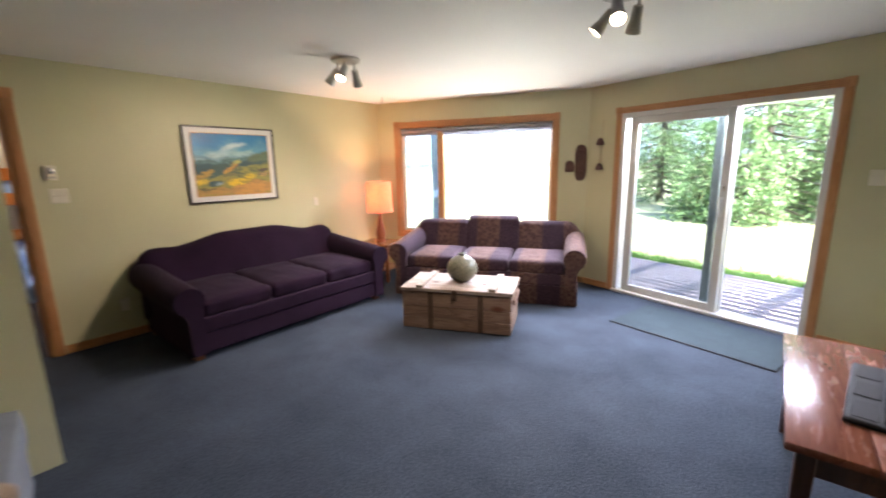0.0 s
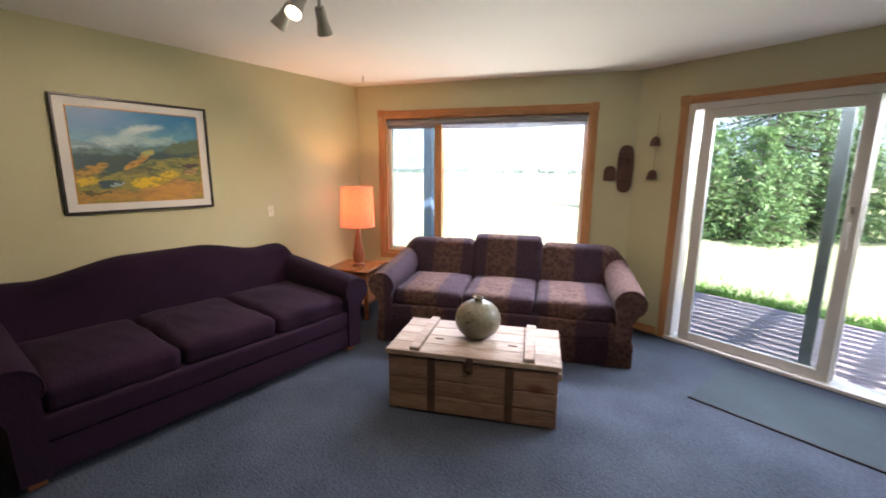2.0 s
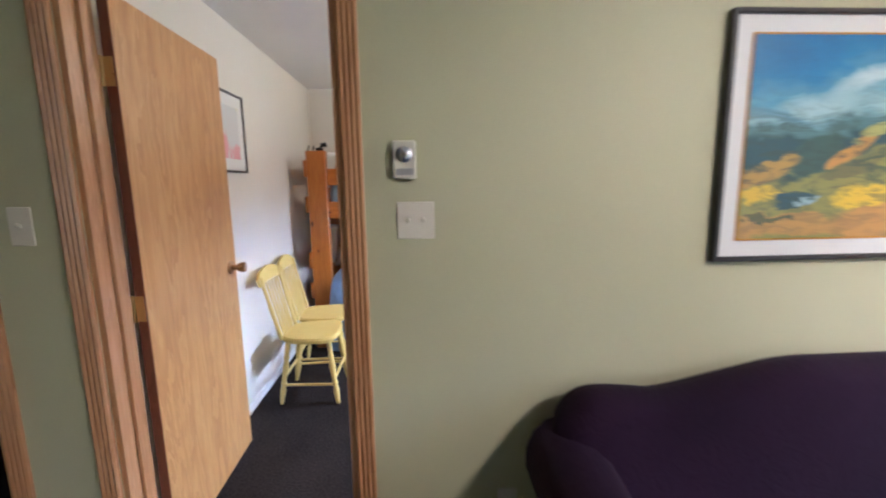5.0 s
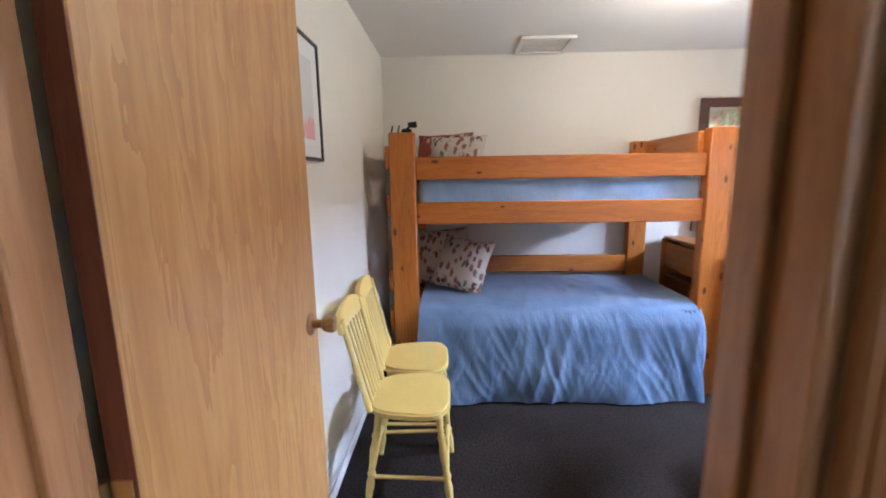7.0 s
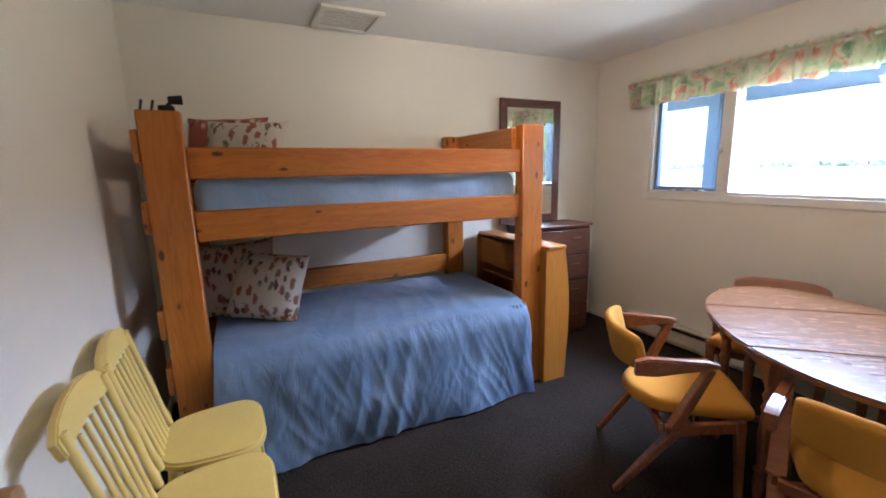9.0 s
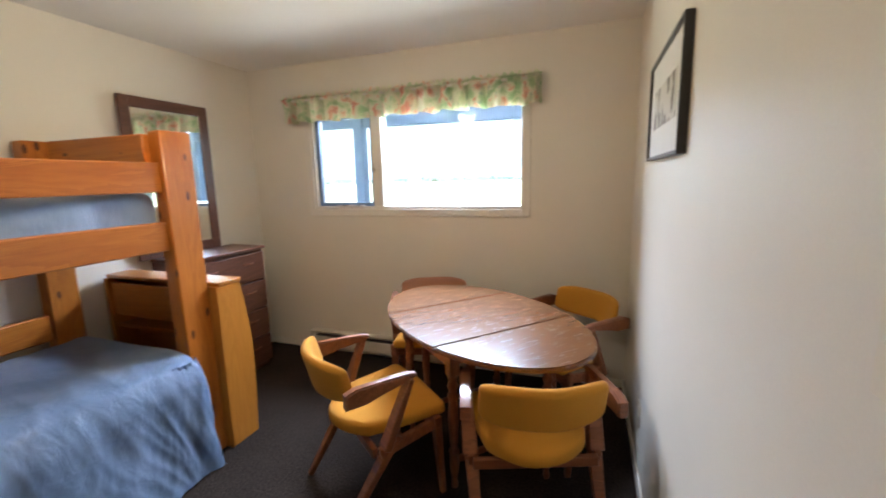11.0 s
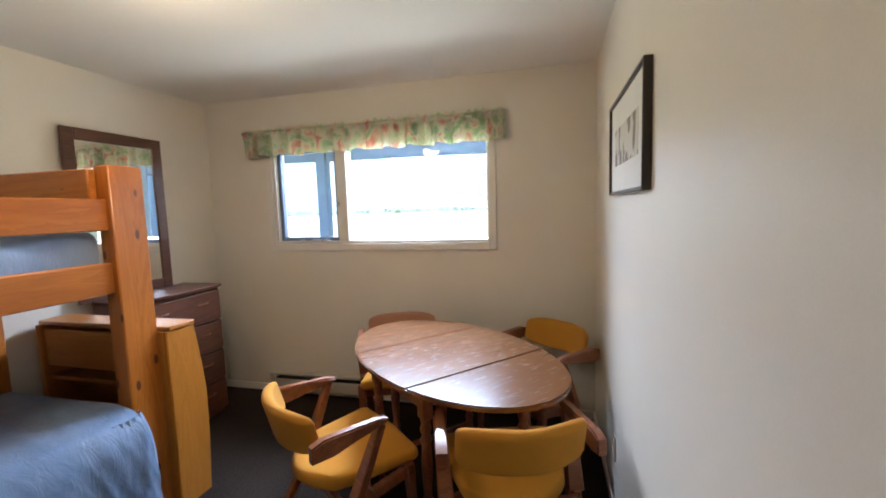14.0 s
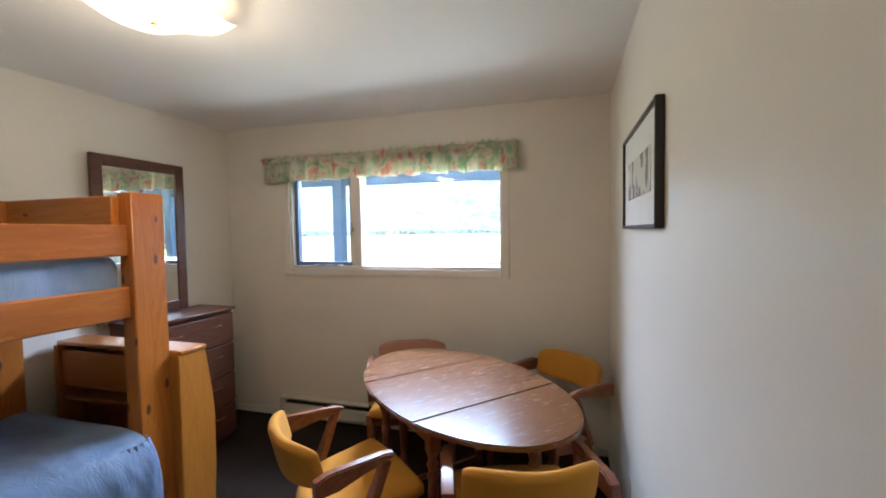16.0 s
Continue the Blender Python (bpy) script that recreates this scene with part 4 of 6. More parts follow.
def leaf_cloud(name, spots, size, mat, parent, seed, droop=0.0):
    """A crown of many small leaf faces round the given spots (place, radius, count)."""
    rng = random.Random(seed)
    verts, faces = [], []
    for c, r, k in spots:
        for _ in range(k):
            d = Vector((rng.gauss(0, 1), rng.gauss(0, 1), rng.gauss(0, 0.7)))
            p = Vector(c) + d.normalized() * r * rng.random() ** 0.4
            a = Vector((rng.gauss(0, 1), rng.gauss(0, 1), rng.gauss(0, 0.5) - droop)).normalized()
            b = a.cross(Vector((rng.gauss(0, 1), rng.gauss(0, 1), rng.gauss(0, 1)))).normalized()
            s = size * rng.uniform(0.6, 1.4)
            i = len(verts)
            verts += [p - a * s, p + b * s * 0.45, p + a * s, p - b * s * 0.45]
            faces.append((i, i + 1, i + 2, i + 3))
    me = bpy.data.meshes.new(name)
    me.from_pydata(verts, [], faces)
    me.materials.append(mat)
    ob = new(name, me)
    ob.parent = parent
    return ob


def trunk(parent, height, r, limbs):
    bm = bmesh.new()
    z, p = 0.0, Vector((0, 0, -0.2))
    rng = random.Random(int(height * 100))
    for k in range(6):
        q = Vector((rng.uniform(-0.05, 0.05), rng.uniform(-0.05, 0.05), height * (k + 1) / 6))
        rod(bm, p, q, r * (1 - k / 6.5), r * (1 - (k + 1) / 6.5), 9)
        p = q
    for a, b, w in limbs:
        rod(bm, a, b, w, w * 0.35, 6)
    part("trunk", bm, M_BARK, parent)


def conifer(m, height, spread, seed, label):
    t = thing("conifer_tree", m, label, "tree", "trees beyond the field")
    rng = random.Random(seed)
    limbs, spots = [], []
    levels = int(height * 3.2)
    for k in range(levels):
        f = k / levels
        z = height * (0.06 + 0.92 * f)
        reach = spread * (1 - f) ** 0.85 * rng.uniform(0.75, 1.15) + 0.12
        n = max(3, int(9 * (1 - f)) + 2)
        for i in range(n):
            a = 6.28 * i / n + rng.uniform(-0.4, 0.4)
            tip = Vector((math.cos(a) * reach, math.sin(a) * reach, z - reach * 0.25))
            limbs.append((Vector((0, 0, z)), tip, 0.03 * (1 - f) + 0.008))
            for s in (0.45, 0.75, 1.0):
                spots.append((Vector((0, 0, z)).lerp(tip, s), 0.16 + 0.15 * reach * (1.1 - s * 0.4), 24))
    trunk(t, height, 0.02 * height, limbs)
    leaf_cloud("crown", spots, 0.065, M_CONIFER, t, seed, 0.4)
    return t


def broadleaf(m, height, spread, seed, label):
    t = thing("broadleaf_tree", m, label, "tree", "trees beyond the field")
    rng = random.Random(seed)
    limbs, spots = [], []
    for k in range(26):
        a, e = rng.uniform(0, 6.28), rng.uniform(0.25, 1.3)
        l = spread * rng.uniform(0.55, 1.0)
        b = Vector((0, 0, height * rng.uniform(0.12, 0.6)))
        tip = b + Vector((math.cos(a) * math.cos(e), math.sin(a) * math.cos(e), math.sin(e) * 1.2)) * l
        limbs.append((b, tip, 0.06))
        spots += [(tip, spread * rng.uniform(0.16, 0.30), 150), (b.lerp(tip, 0.6), spread * 0.20, 45)]
    trunk(t, height * 0.7, 0.018 * height, limbs)
    leaf_cloud("crown", spots, 0.06, M_BROAD, t, seed)
    return t


pine = conifer(pose(0.1, 17.2, -0.3), 9.0, 2.1, 11, "tall dark green conifer at the field's far edge")
copy_thing(pine, pose(1.5, 20.5, -0.3, 0, 0, 80))
copy_thing(pine, pose(-3.6, 21.5, -0.3, 0, 0, 200))
young = conifer(pose(-1.25, 15.6, -0.3), 3.2, 1.2, 12, "young bright green conifer beside taller trees")
copy_thing(young, pose(-0.2, 15.2, -0.3, 0, 0, 50))
copy_thing(young, pose(1.9, 17.5, -0.3, 0, 0, 10))
ash = broadleaf(pose(3.4, 16.6, -0.3), 6.0, 2.3, 21, "leafy pale green broadleaf tree in sunlight")
copy_thing(ash, pose(5.6, 15.6, -0.3, 0, 0, 130))
copy_thing(ash, pose(9.2, 16.5, -0.3, 0, 0, 250))
copy_thing(ash, pose(11.5, 10.0, -0.3, 0, 0, 10))
copy_thing(pine, pose(6.6, 19.0, -0.3, 0, 0, 33))
copy_thing(pine, pose(-8.4, 48.0, -0.6, 0, 0, 133))


def far_woods():
    rng = random.Random(8)
    verts, faces = [], []
    for k in range(9000):
        a = radians(rng.uniform(-70, 95))
        d = rng.uniform(260, 340)
        x, y = -math.sin(a) * d, math.cos(a) * d
        h, w = rng.uniform(1.5, 4.5) * (0.6 + 0.5 * noise.noise(Vector((a * 9, 0, 0)))), rng.uniform(1.2, 3.0)
        for q in range(3):
            b = len(verts)
            t = rng.uniform(0, 6.28)
            dx, dy = math.cos(t) * w, math.sin(t) * w
            z = h * q * 0.28
            verts += [(x - dx, y - dy, z - 0.5), (x + dx, y + dy, z - 0.5), (x + rng.uniform(-0.3, 0.3), y, z + h * 0.55)]
            faces.append((b, b + 1, b + 2))
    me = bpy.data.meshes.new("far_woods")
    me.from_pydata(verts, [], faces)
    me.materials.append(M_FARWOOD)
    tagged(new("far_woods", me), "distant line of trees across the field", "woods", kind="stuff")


far_woods()
hill = bmesh.new()
for ring, (d, hmax) in enumerate(((420, 125), (700, 260))):
    lo, hi = [], []
    for i in range(121):
        a = radians(-85 + 190 * i / 120)
        h = hmax * (0.55 + 0.45 * noise.noise(Vector((i * 0.07, ring * 9.1, 0))) + 0.12 * noise.noise(Vector((i * 0.4, ring, 3))))
        lo.append(hill.verts.new((-math.sin(a) * d, math.cos(a) * d, -2)))
        hi.append(hill.verts.new((-math.sin(a) * (d + 110), math.cos(a) * (d + 110), h)))
    for i in range(120):
        hill.faces.new((lo[i], lo[i + 1], hi[i + 1], hi[i]))
bmesh.ops.recalc_face_normals(hill, faces=hill.faces[:])
setting("backdrop_hills", hill, M_HILL, "wooded hills across the valley, haze painted into their colour", "hills")

# ---- living room ----
def sofa(name, m, label, length, depth, corner, middle, cloth, cush, footing=0.055, skirt=False, group="sofas"):
    """A three-seat sofa with a humped back and rolled arms. Local x along it, +y to its back."""
    s = thing(name, m, label, "sofa", group)
    aw = 0.18
    inner = length - 2 * aw - 0.10
    yf, yb = -depth / 2, depth / 2
    # base
    bm = soft_box((inner + 0.02, depth - 0.09, 0.165), 0.012, 8, 0, 0.004, 5.0)
    part("base", bm, cloth, s, m=pose(0, -0.022, footing))
    bm = soft_box((inner + 0.03, depth - 0.08, 0.135), 0.022, 10, 0, 0.006, 7.0)
    part("seat_deck", bm, cloth, s, m=pose(0, -0.025, footing + 0.162))
    # back
    bw = length - 0.16
    bm = bmesh.new()
    nx, nz = 120, 12
    def top(x):
        u = abs(x) / (bw / 2)
        if u < 0.22:
            k = middle
        elif u < 0.70:
            f = (u - 0.22) / 0.48
            k = middle + (corner - middle) * f * f * (3 - 2 * f)
        else:
            k = corner + 0.012 * math.sin(math.pi * (u - 0.70) / 0.30)
        if skirt:
            f = abs(abs(x) - bw * 0.158)
            k = (middle if abs(x) < bw * 0.158 else corner + 0.015 - 0.02 * max(0, u - 0.5)) - 0.035 * math.exp(-(f / 0.022) ** 2)
        if u > 0.86:
            k -= 0.10 * ((u - 0.86) / 0.14) ** 2.2
        return k
    rings = []
    for i in range(nx + 1):
        x = -bw / 2 + bw * i / nx
        h = top(x)
        pinch = 1 - 0.75 * max(0, (abs(x) / (bw / 2) - 0.94) / 0.06) ** 2
        z0 = footing + 0.2
        pts = []
        hh = h - z0
        for j in range(nz):
            f = j / nz
            pts.append((yb - 0.34 + 0.12 * f - 0.018 * math.sin(math.pi * f) * pinch, z0 + (hh - 0.075) * f))
        for k in range(9):
            a = math.pi - math.pi * k / 8
            pts.append((yb - 0.125 + 0.095 * math.cos(a), h - 0.075 + 0.075 * math.sin(a)))
        pts.append((yb - 0.02, z0 - 0.10))
        mid_y = yb - 0.16
        rings.append([bm.verts.new((x, mid_y + (y - mid_y) * pinch, z)) for y, z in pts])
    for a, b in zip(rings, rings[1:]):
        for j in range(len(a) - 1):
            bm.faces.new((a[j], b[j], b[j + 1], a[j + 1]))
        bm.faces.new((a[-1], b[-1], b[0], a[0]))
    bm.faces.new(rings[0])
    bm.faces.new(rings[-1][::-1])
    bmesh.ops.recalc_face_normals(bm, faces=bm.faces[:])
    for v in bm.verts:
        v.co.y += 0.008 * noise.noise(v.co * 5)
    part("backrest", bm, cloth, s)
    # arms
    for side in (-1, 1):
        prof = [(0.0, footing), (0.125, footing), (0.13, 0.36)]
        for k in range(11):
            a = radians(-62 + 250 * k / 10)
            prof.append((0.10 + 0.118 * math.cos(a), 0.515 + 0.112 * math.sin(a)))
        prof.append((0.0, 0.46))
        bm = bmesh.new()
        steps = 14
        rr = []
        for i in range(steps + 1):
            f = i / steps
            y = yf + 0.005 + (depth - 0.10) * f
            shrink = 1.0 - 0.07 * (1 - min(1, f * 6)) ** 2
            lift = 0.085 * f ** 1.3
            cx, cz = 0.07, 0.35
            ring = []
            for px, pz in prof:
                qx, qz = cx + (px - cx) * shrink, cz + (pz - cz) * shrink if pz > 0.3 else pz
                qz += lift * max(0, (qz - 0.3) / 0.32)
                ring.append(bm.verts.new((side * (inner / 2 + qx), y, qz)))
            rr.append(ring)
        for a, b in zip(rr, rr[1:]):
            for j in range(len(a)):
                k = (j + 1) % len(a)
                bm.faces.new((a[j], b[j], b[k], a[k]))
        bm.faces.new(rr[0])
        bm.faces.new(rr[-1][::-1])
        bmesh.ops.recalc_face_normals(bm, faces=bm.faces[:])
        arm = part("arm", bm, cloth, s)
        # welt round the scrolled front
        cu = bpy.data.curves.new("front_welt", "CURVE")
        cu.dimensions, cu.bevel_depth, cu.bevel_resolution = "3D", 0.006, 2
        sp = cu.splines.new("POLY")
        path = prof[2:]
        sp.points.add(len(path) - 1)
        for q, (px, pz) in zip(sp.points, path):
            q.co = (side * (inner / 2 + 0.07 + (px - 0.07) * 0.95), yf + 0.008, 0.35 + (pz - 0.35) * 0.95, 1)
        tmp = bpy.data.objects.new("front_welt", cu)
        me = bpy.data.meshes.new_from_object(tmp)
        bpy.data.objects.remove(tmp)
        w = new("front_welt", me)
        me.materials.append(cloth)
        w.parent = arm
    # seat cushions
    cw = inner / 3
    for i in range(3):
        bm = soft_box((cw - 0.006, depth - 0.33, 0.15), 0.048, 20, 0.028, 0.010, seed=i * 3.7 + length)
        for v in bm.verts:
            if v.co.z > 0.1:
                r = v.co.x / cw
                v.co.z += 0.007 * math.sin(v.co.x * 62 + v.co.y * 14 + i) * max(0, 1 - abs(r) * 3) * max(0, 1 - abs(v.co.y + 0.08) * 4)
        part("seat_cushion", bm, cush, s, m=pose(-inner / 2 + cw * (i + 0.5), -0.125, footing + 0.283, 1.5, 0, 0))
    if skirt:
        bm = bmesh.new()
        k = 70
        a, b = [], []
        for i in range(k + 1):
            x = -length / 2 + 0.10 + (length - 0.20) * i / k
            a.append(bm.verts.new((x, yf - 0.002, 0.20)))
            b.append(bm.verts.new((x, yf - 0.012 - 0.006 * math.sin(i * 1.1), 0.012)))
        for i in range(k):
            bm.faces.new((a[i], b[i], b[i + 1], a[i + 1]))
        bmesh.ops.solidify(bm, geom=bm.faces[:], thickness=0.006)
        part("skirt", bm, cloth, s)
        for side in (-1, 1):
            part("side_skirt", boxed((side * (length / 2 - 0.10), yf, 0.012), (side * (length / 2 - 0.092), yb - 0.1, 0.20), 0.002), cloth, s)
    for x in (-length / 2 + 0.17, length / 2 - 0.17):
        for y in (yf + 0.09, yb - 0.1):
            part("foot", boxed((x - 0.035, y - 0.035, 0), (x + 0.035, y + 0.035, footing + 0.02), 0.004), M_TEAK, s, "wooden block foot")
    return s


sofa("dark_sofa", pose(-3.49, 2.765, 0, 0, 0, 90), "dark aubergine three-seat sofa with a humped back and rolled arms", 2.26, 1.10, 0.80, 0.885, M_PLUM, M_PLUM)
sofa("striped_sofa", pose(-2.17, 4.83, 0, 0, 0, 21.5), "plum and taupe striped three-seat sofa with rolled arms and a skirt", 2.26, 0.98, 0.80, 0.87, M_STRIPE, M_STRIPE, 0.05, True)

# side table in the corner
st = thing("side_table", pose(-3.66, 4.42, 0, 0, 0, 20), "small square teak side table in the corner between two sofas", "table")
part("tabletop", boxed((-0.24, -0.24, 0.48), (0.24, 0.24, 0.505), 0.006), M_OAK, st)
part("apron", boxed((-0.21, -0.21, 0.40), (0.21, 0.21, 0.48), 0.003), M_TEAK, st)
part("shelf", boxed((-0.21, -0.21, 0.15), (0.21, 0.21, 0.17), 0.003), M_TEAK, st)
for x in (-0.2, 0.2):
    for y in (-0.2, 0.2):
        part("leg", beam(bmesh.new(), (x, y, 0), (x, y, 0.48), 0.035, 0.035), M_TEAK, st)

lamp = thing("table_lamp", pose(-3.66, 4.45, 0.505), "lit table lamp with orange drum shade and turned teak base", "lamp")
part("lamp_base", lathe([(0.062, 0), (0.066, 0.008), (0.064, 0.02), (0.052, 0.028), (0.055, 0.05), (0.062, 0.09), (0.060, 0.13), (0.046, 0.20), (0.033, 0.26), (0.024, 0.32), (0.020, 0.36), (0.024, 0.375), (0.016, 0.39)], 32), M_LAMPWOOD, lamp)
part("stem", lathe([(0.010, 0.39), (0.010, 0.45), (0.018, 0.455), (0.018, 0.49), (0.012, 0.495)], 16), M_BRASS, lamp)
bm = lathe([(0.172, 0.405), (0.158, 0.80)], 48, False)
bmesh.ops.solidify(bm, geom=bm.faces[:], thickness=0.002)
shade = part("shade", bm, M_SHADE, lamp)
for z, r in ((0.405, 0.1735), (0.795, 0.1595)):
    bm = lathe([(r, z - 0.004), (r + 0.002, z), (r + 0.002, z + 0.006), (r, z + 0.01)], 48, False)
    part("rim_tape", bm, M_SHADE, shade)
part("bulb", lathe([(0.012, 0.49), (0.02, 0.51), (0.033, 0.555), (0.03, 0.58), (0.012, 0.60)], 18), M_BULB, lamp)
lb = new_at("lamp_light", bpy.data.lights.new("lamp_light", "POINT"), pose(-3.66, 4.45, 1.14))
lb.data.energy, lb.data.color, lb.data.shadow_soft_size = 3.2, (1.0, 0.50, 0.22), 0.05

# crate used as a coffee table
AT_CHEST = pose(-1.677, 3.476, 0, 0, 0, 22.5)
chest = thing("wooden_chest", AT_CHEST, "weathered wooden trunk with iron straps used as coffee table", "chest")
cl, cd, ch = 1.02, 0.54, 0.44
for side, y in ((-1, 0.0), (1, cd - 0.022)):
    for k, (a, b) in enumerate(((0.012, 0.115), (0.119, 0.225), (0.229, 0.365))):
        part("plank", boxed((-cl / 2, y, a), (cl / 2, y + 0.022, b), 0.004), M_CRATE, chest)
for x in (-cl / 2, cl / 2 - 0.022):
    for a, b in ((0.012, 0.115), (0.119, 0.225), (0.229, 0.365)):
        part("end_plank", boxed((x, 0.024, a), (x + 0.022, cd - 0.024, b), 0.004), M_CRATE, chest)
part("bottom", boxed((-cl / 2 + 0.02, 0.02, 0.012), (cl / 2 - 0.02, cd - 0.02, 0.03), 0.002), M_CRATE, chest)
for z in (0.27,):
    part("end_handle", boxed((cl / 2 + 0.001, 0.08, z), (cl / 2 + 0.024, cd - 0.08, z + 0.045), 0.005), M_CRATE, chest)
    part("end_handle", boxed((-cl / 2 - 0.024, 0.08, z), (-cl / 2 - 0.001, cd - 0.08, z + 0.045), 0.005), M_CRATE, chest)
lid = part("lid", boxed((-cl / 2 - 0.012, -0.014, 0.372), (cl / 2 + 0.012, 0.125, 0.405), 0.004), M_CRATE_TOP, chest, "plank lid lightened for daylight")
for a, b in ((0.128, 0.262), (0.265, 0.402), (0.405, cd + 0.014)):
    part("lid_plank", boxed((-cl / 2 - 0.012, a, 0.372), (cl / 2 + 0.012, b, 0.405), 0.004), M_CRATE_TOP, lid)
for x in (-0.34, 0.34):
    part("batten", boxed((x - 0.032, -0.008, 0.4055), (x + 0.032, cd, 0.432), 0.005), M_CRATE_TOP, lid)
for x in (-0.235, 0.235):
    part("strap", boxed((x - 0.024, -0.0035, 0.014), (x + 0.024, -0.0005, 0.364), 0.001), M_STRAP, chest)
    for z in (0.05, 0.17, 0.32):
        part("rivet", lathe([(0.008, 0), (0.006, 0.004), (0.002, 0.005)], 10), M_STRAP, chest, m=pose(x, -0.0035, z, 90, 0, 0))
    part("hinge_plate", boxed((x - 0.028, 0.20, 0.4055), (x + 0.028, 0.215, 0.409), 0.001), M_STRAP, lid, m=pose(0, 0, 0))
part("hasp", boxed((-0.022, -0.018, 0.30), (0.022, -0.0145, 0.40), 0.002), M_STRAP, chest)
part("staple", boxed((-0.012, -0.026, 0.315), (0.012, -0.0185, 0.33), 0.002), M_STRAP, chest)

vase = thing("round_vase", AT_CHEST @ pose(0.0, 0.295, 0.405), "round speckled grey-green stoneware vase with a narrow mouth", "vase")
prof = [(0.055, 0.0), (0.062, 0.004)]
for k in range(1, 20):
    a = radians(-62 + 142 * k / 19)
    prof.append((0.147 * math.cos(a), 0.127 + 0.138 * math.sin(a) * 0.94 + 0.0012 * (k % 2)))
prof += [(0.030, 0.262), (0.030, 0.272), (0.036, 0.277), (0.030, 0.279), (0.022, 0.270), (0.022, 0.22)]
part("body", lathe(prof, 40), M_VASE, vase)

# framed landscape
pic = thing("landscape_painting", pose(XW, 2.747, 1.555), "abstract landscape painting in yellow and blue, white mat, dark frame", "picture")
w, h = 0.94, 0.77
part("backing", boxed((0.002, -w / 2 + 0.008, -h / 2 + 0.008), (0.016, w / 2 - 0.008, h / 2 - 0.008), 0), M_MATBOARD, pic)
fr = part("frame", boxed((0.002, -w / 2, -h / 2), (0.030, -w / 2 + 0.016, h / 2), 0.003), M_FRAME, pic)
for a, b in (((0.002, w / 2 - 0.016, -h / 2), (0.030, w / 2, h / 2)), ((0.002, -w / 2 + 0.016, -h / 2), (0.030, w / 2 - 0.016, -h / 2 + 0.016)), ((0.002, -w / 2 + 0.016, h / 2 - 0.016), (0.030, w / 2 - 0.016, h / 2))):
    part("frame_bar", boxed(a, b, 0.003), M_FRAME, fr)
part("fillet", boxed((0.0165, -0.398, -0.318), (0.0185, 0.398, 0.318), 0), M_MUSTARD, pic, "thin gold fillet")
part("canvas", boxed((0.019, -0.392, -0.312), (0.0205, 0.392, 0.312), 0), M_PAINTING, pic)


def plate(name, m, label, w, h, toggles, kind="switch"):
    """A wall plate; its face looks to local -y."""
    p = thing(name, m, label, kind, "wall plates")
    part("plate", boxed((-w / 2, -0.007, -h / 2), (w / 2, -0.0005, h / 2), 0.003), M_PLATE, p)
    for x in toggles:
        if kind == "switch":
            part("toggle", beam(bmesh.new(), (x, -0.006, 0), (x, -0.020, 0.008), 0.009, 0.012, 0.007, 0.009, bevel=0.001), M_PLATE, p)
        else:
            for z in (-0.021, 0.021):
                part("socket", boxed((x - 0.016, -0.009, z - 0.014), (x + 0.016, -0.0072, z + 0.014), 0.003), M_PLATE, p)
    return p


R = pose(0, 0, 0, 0, 0, 90)
plate("light_switch", pose(XW, 1.318, 1.322) @ R, "ivory double light switch beside the bedroom door", 0.116, 0.116, (-0.023, 0.023))
plate("light_switch", pose(XW, 0.145, 1.325) @ R, "ivory single light switch between two doorways", 0.070, 0.116, (0,))
plate("wall_outlet", pose(XW, 1.617, 0.315) @ R, "ivory wall outlet low beside the dark sofa", 0.070, 0.116, (0,), "outlet")
plate("light_switch", pose(XW, 3.735, 1.09) @ R, "ivory wall plate between painting and lamp", 0.060, 0.10, (0,))
plate("light_switch", AT_SLD @ pose(2.53, 0, 1.36), "ivory light switch beside the sliding door", 0.116, 0.116, (-0.023, 0.023))
# this lever plate stands in for a small wall thermostat
plate("light_switch", pose(XB, 1.325, 1.315, 0, 0, -90), "ivory wall plate with a lever inside the bedroom door", 0.075, 0.116, (0,))
th = thing("thermostat", pose(XW, 1.288, 1.507), "beige wall thermostat with a round dial", "thermostat")
part("case", boxed((0.001, -0.035, -0.057), (0.026, 0.035, 0.057), 0.004), M_PLATE, th)
part("dial", lathe([(0.024, 0), (0.024, 0.006), (0.018, 0.010), (0.006, 0.011)], 24), M_CHROME, th, "metal dial", pose(0.026, 0, 0.015, 0, 90, 0))
part("label_strip", boxed((0.0262, -0.026, -0.046), (0.0275, 0.026, -0.026), 0), M_LAMPMETAL, th)


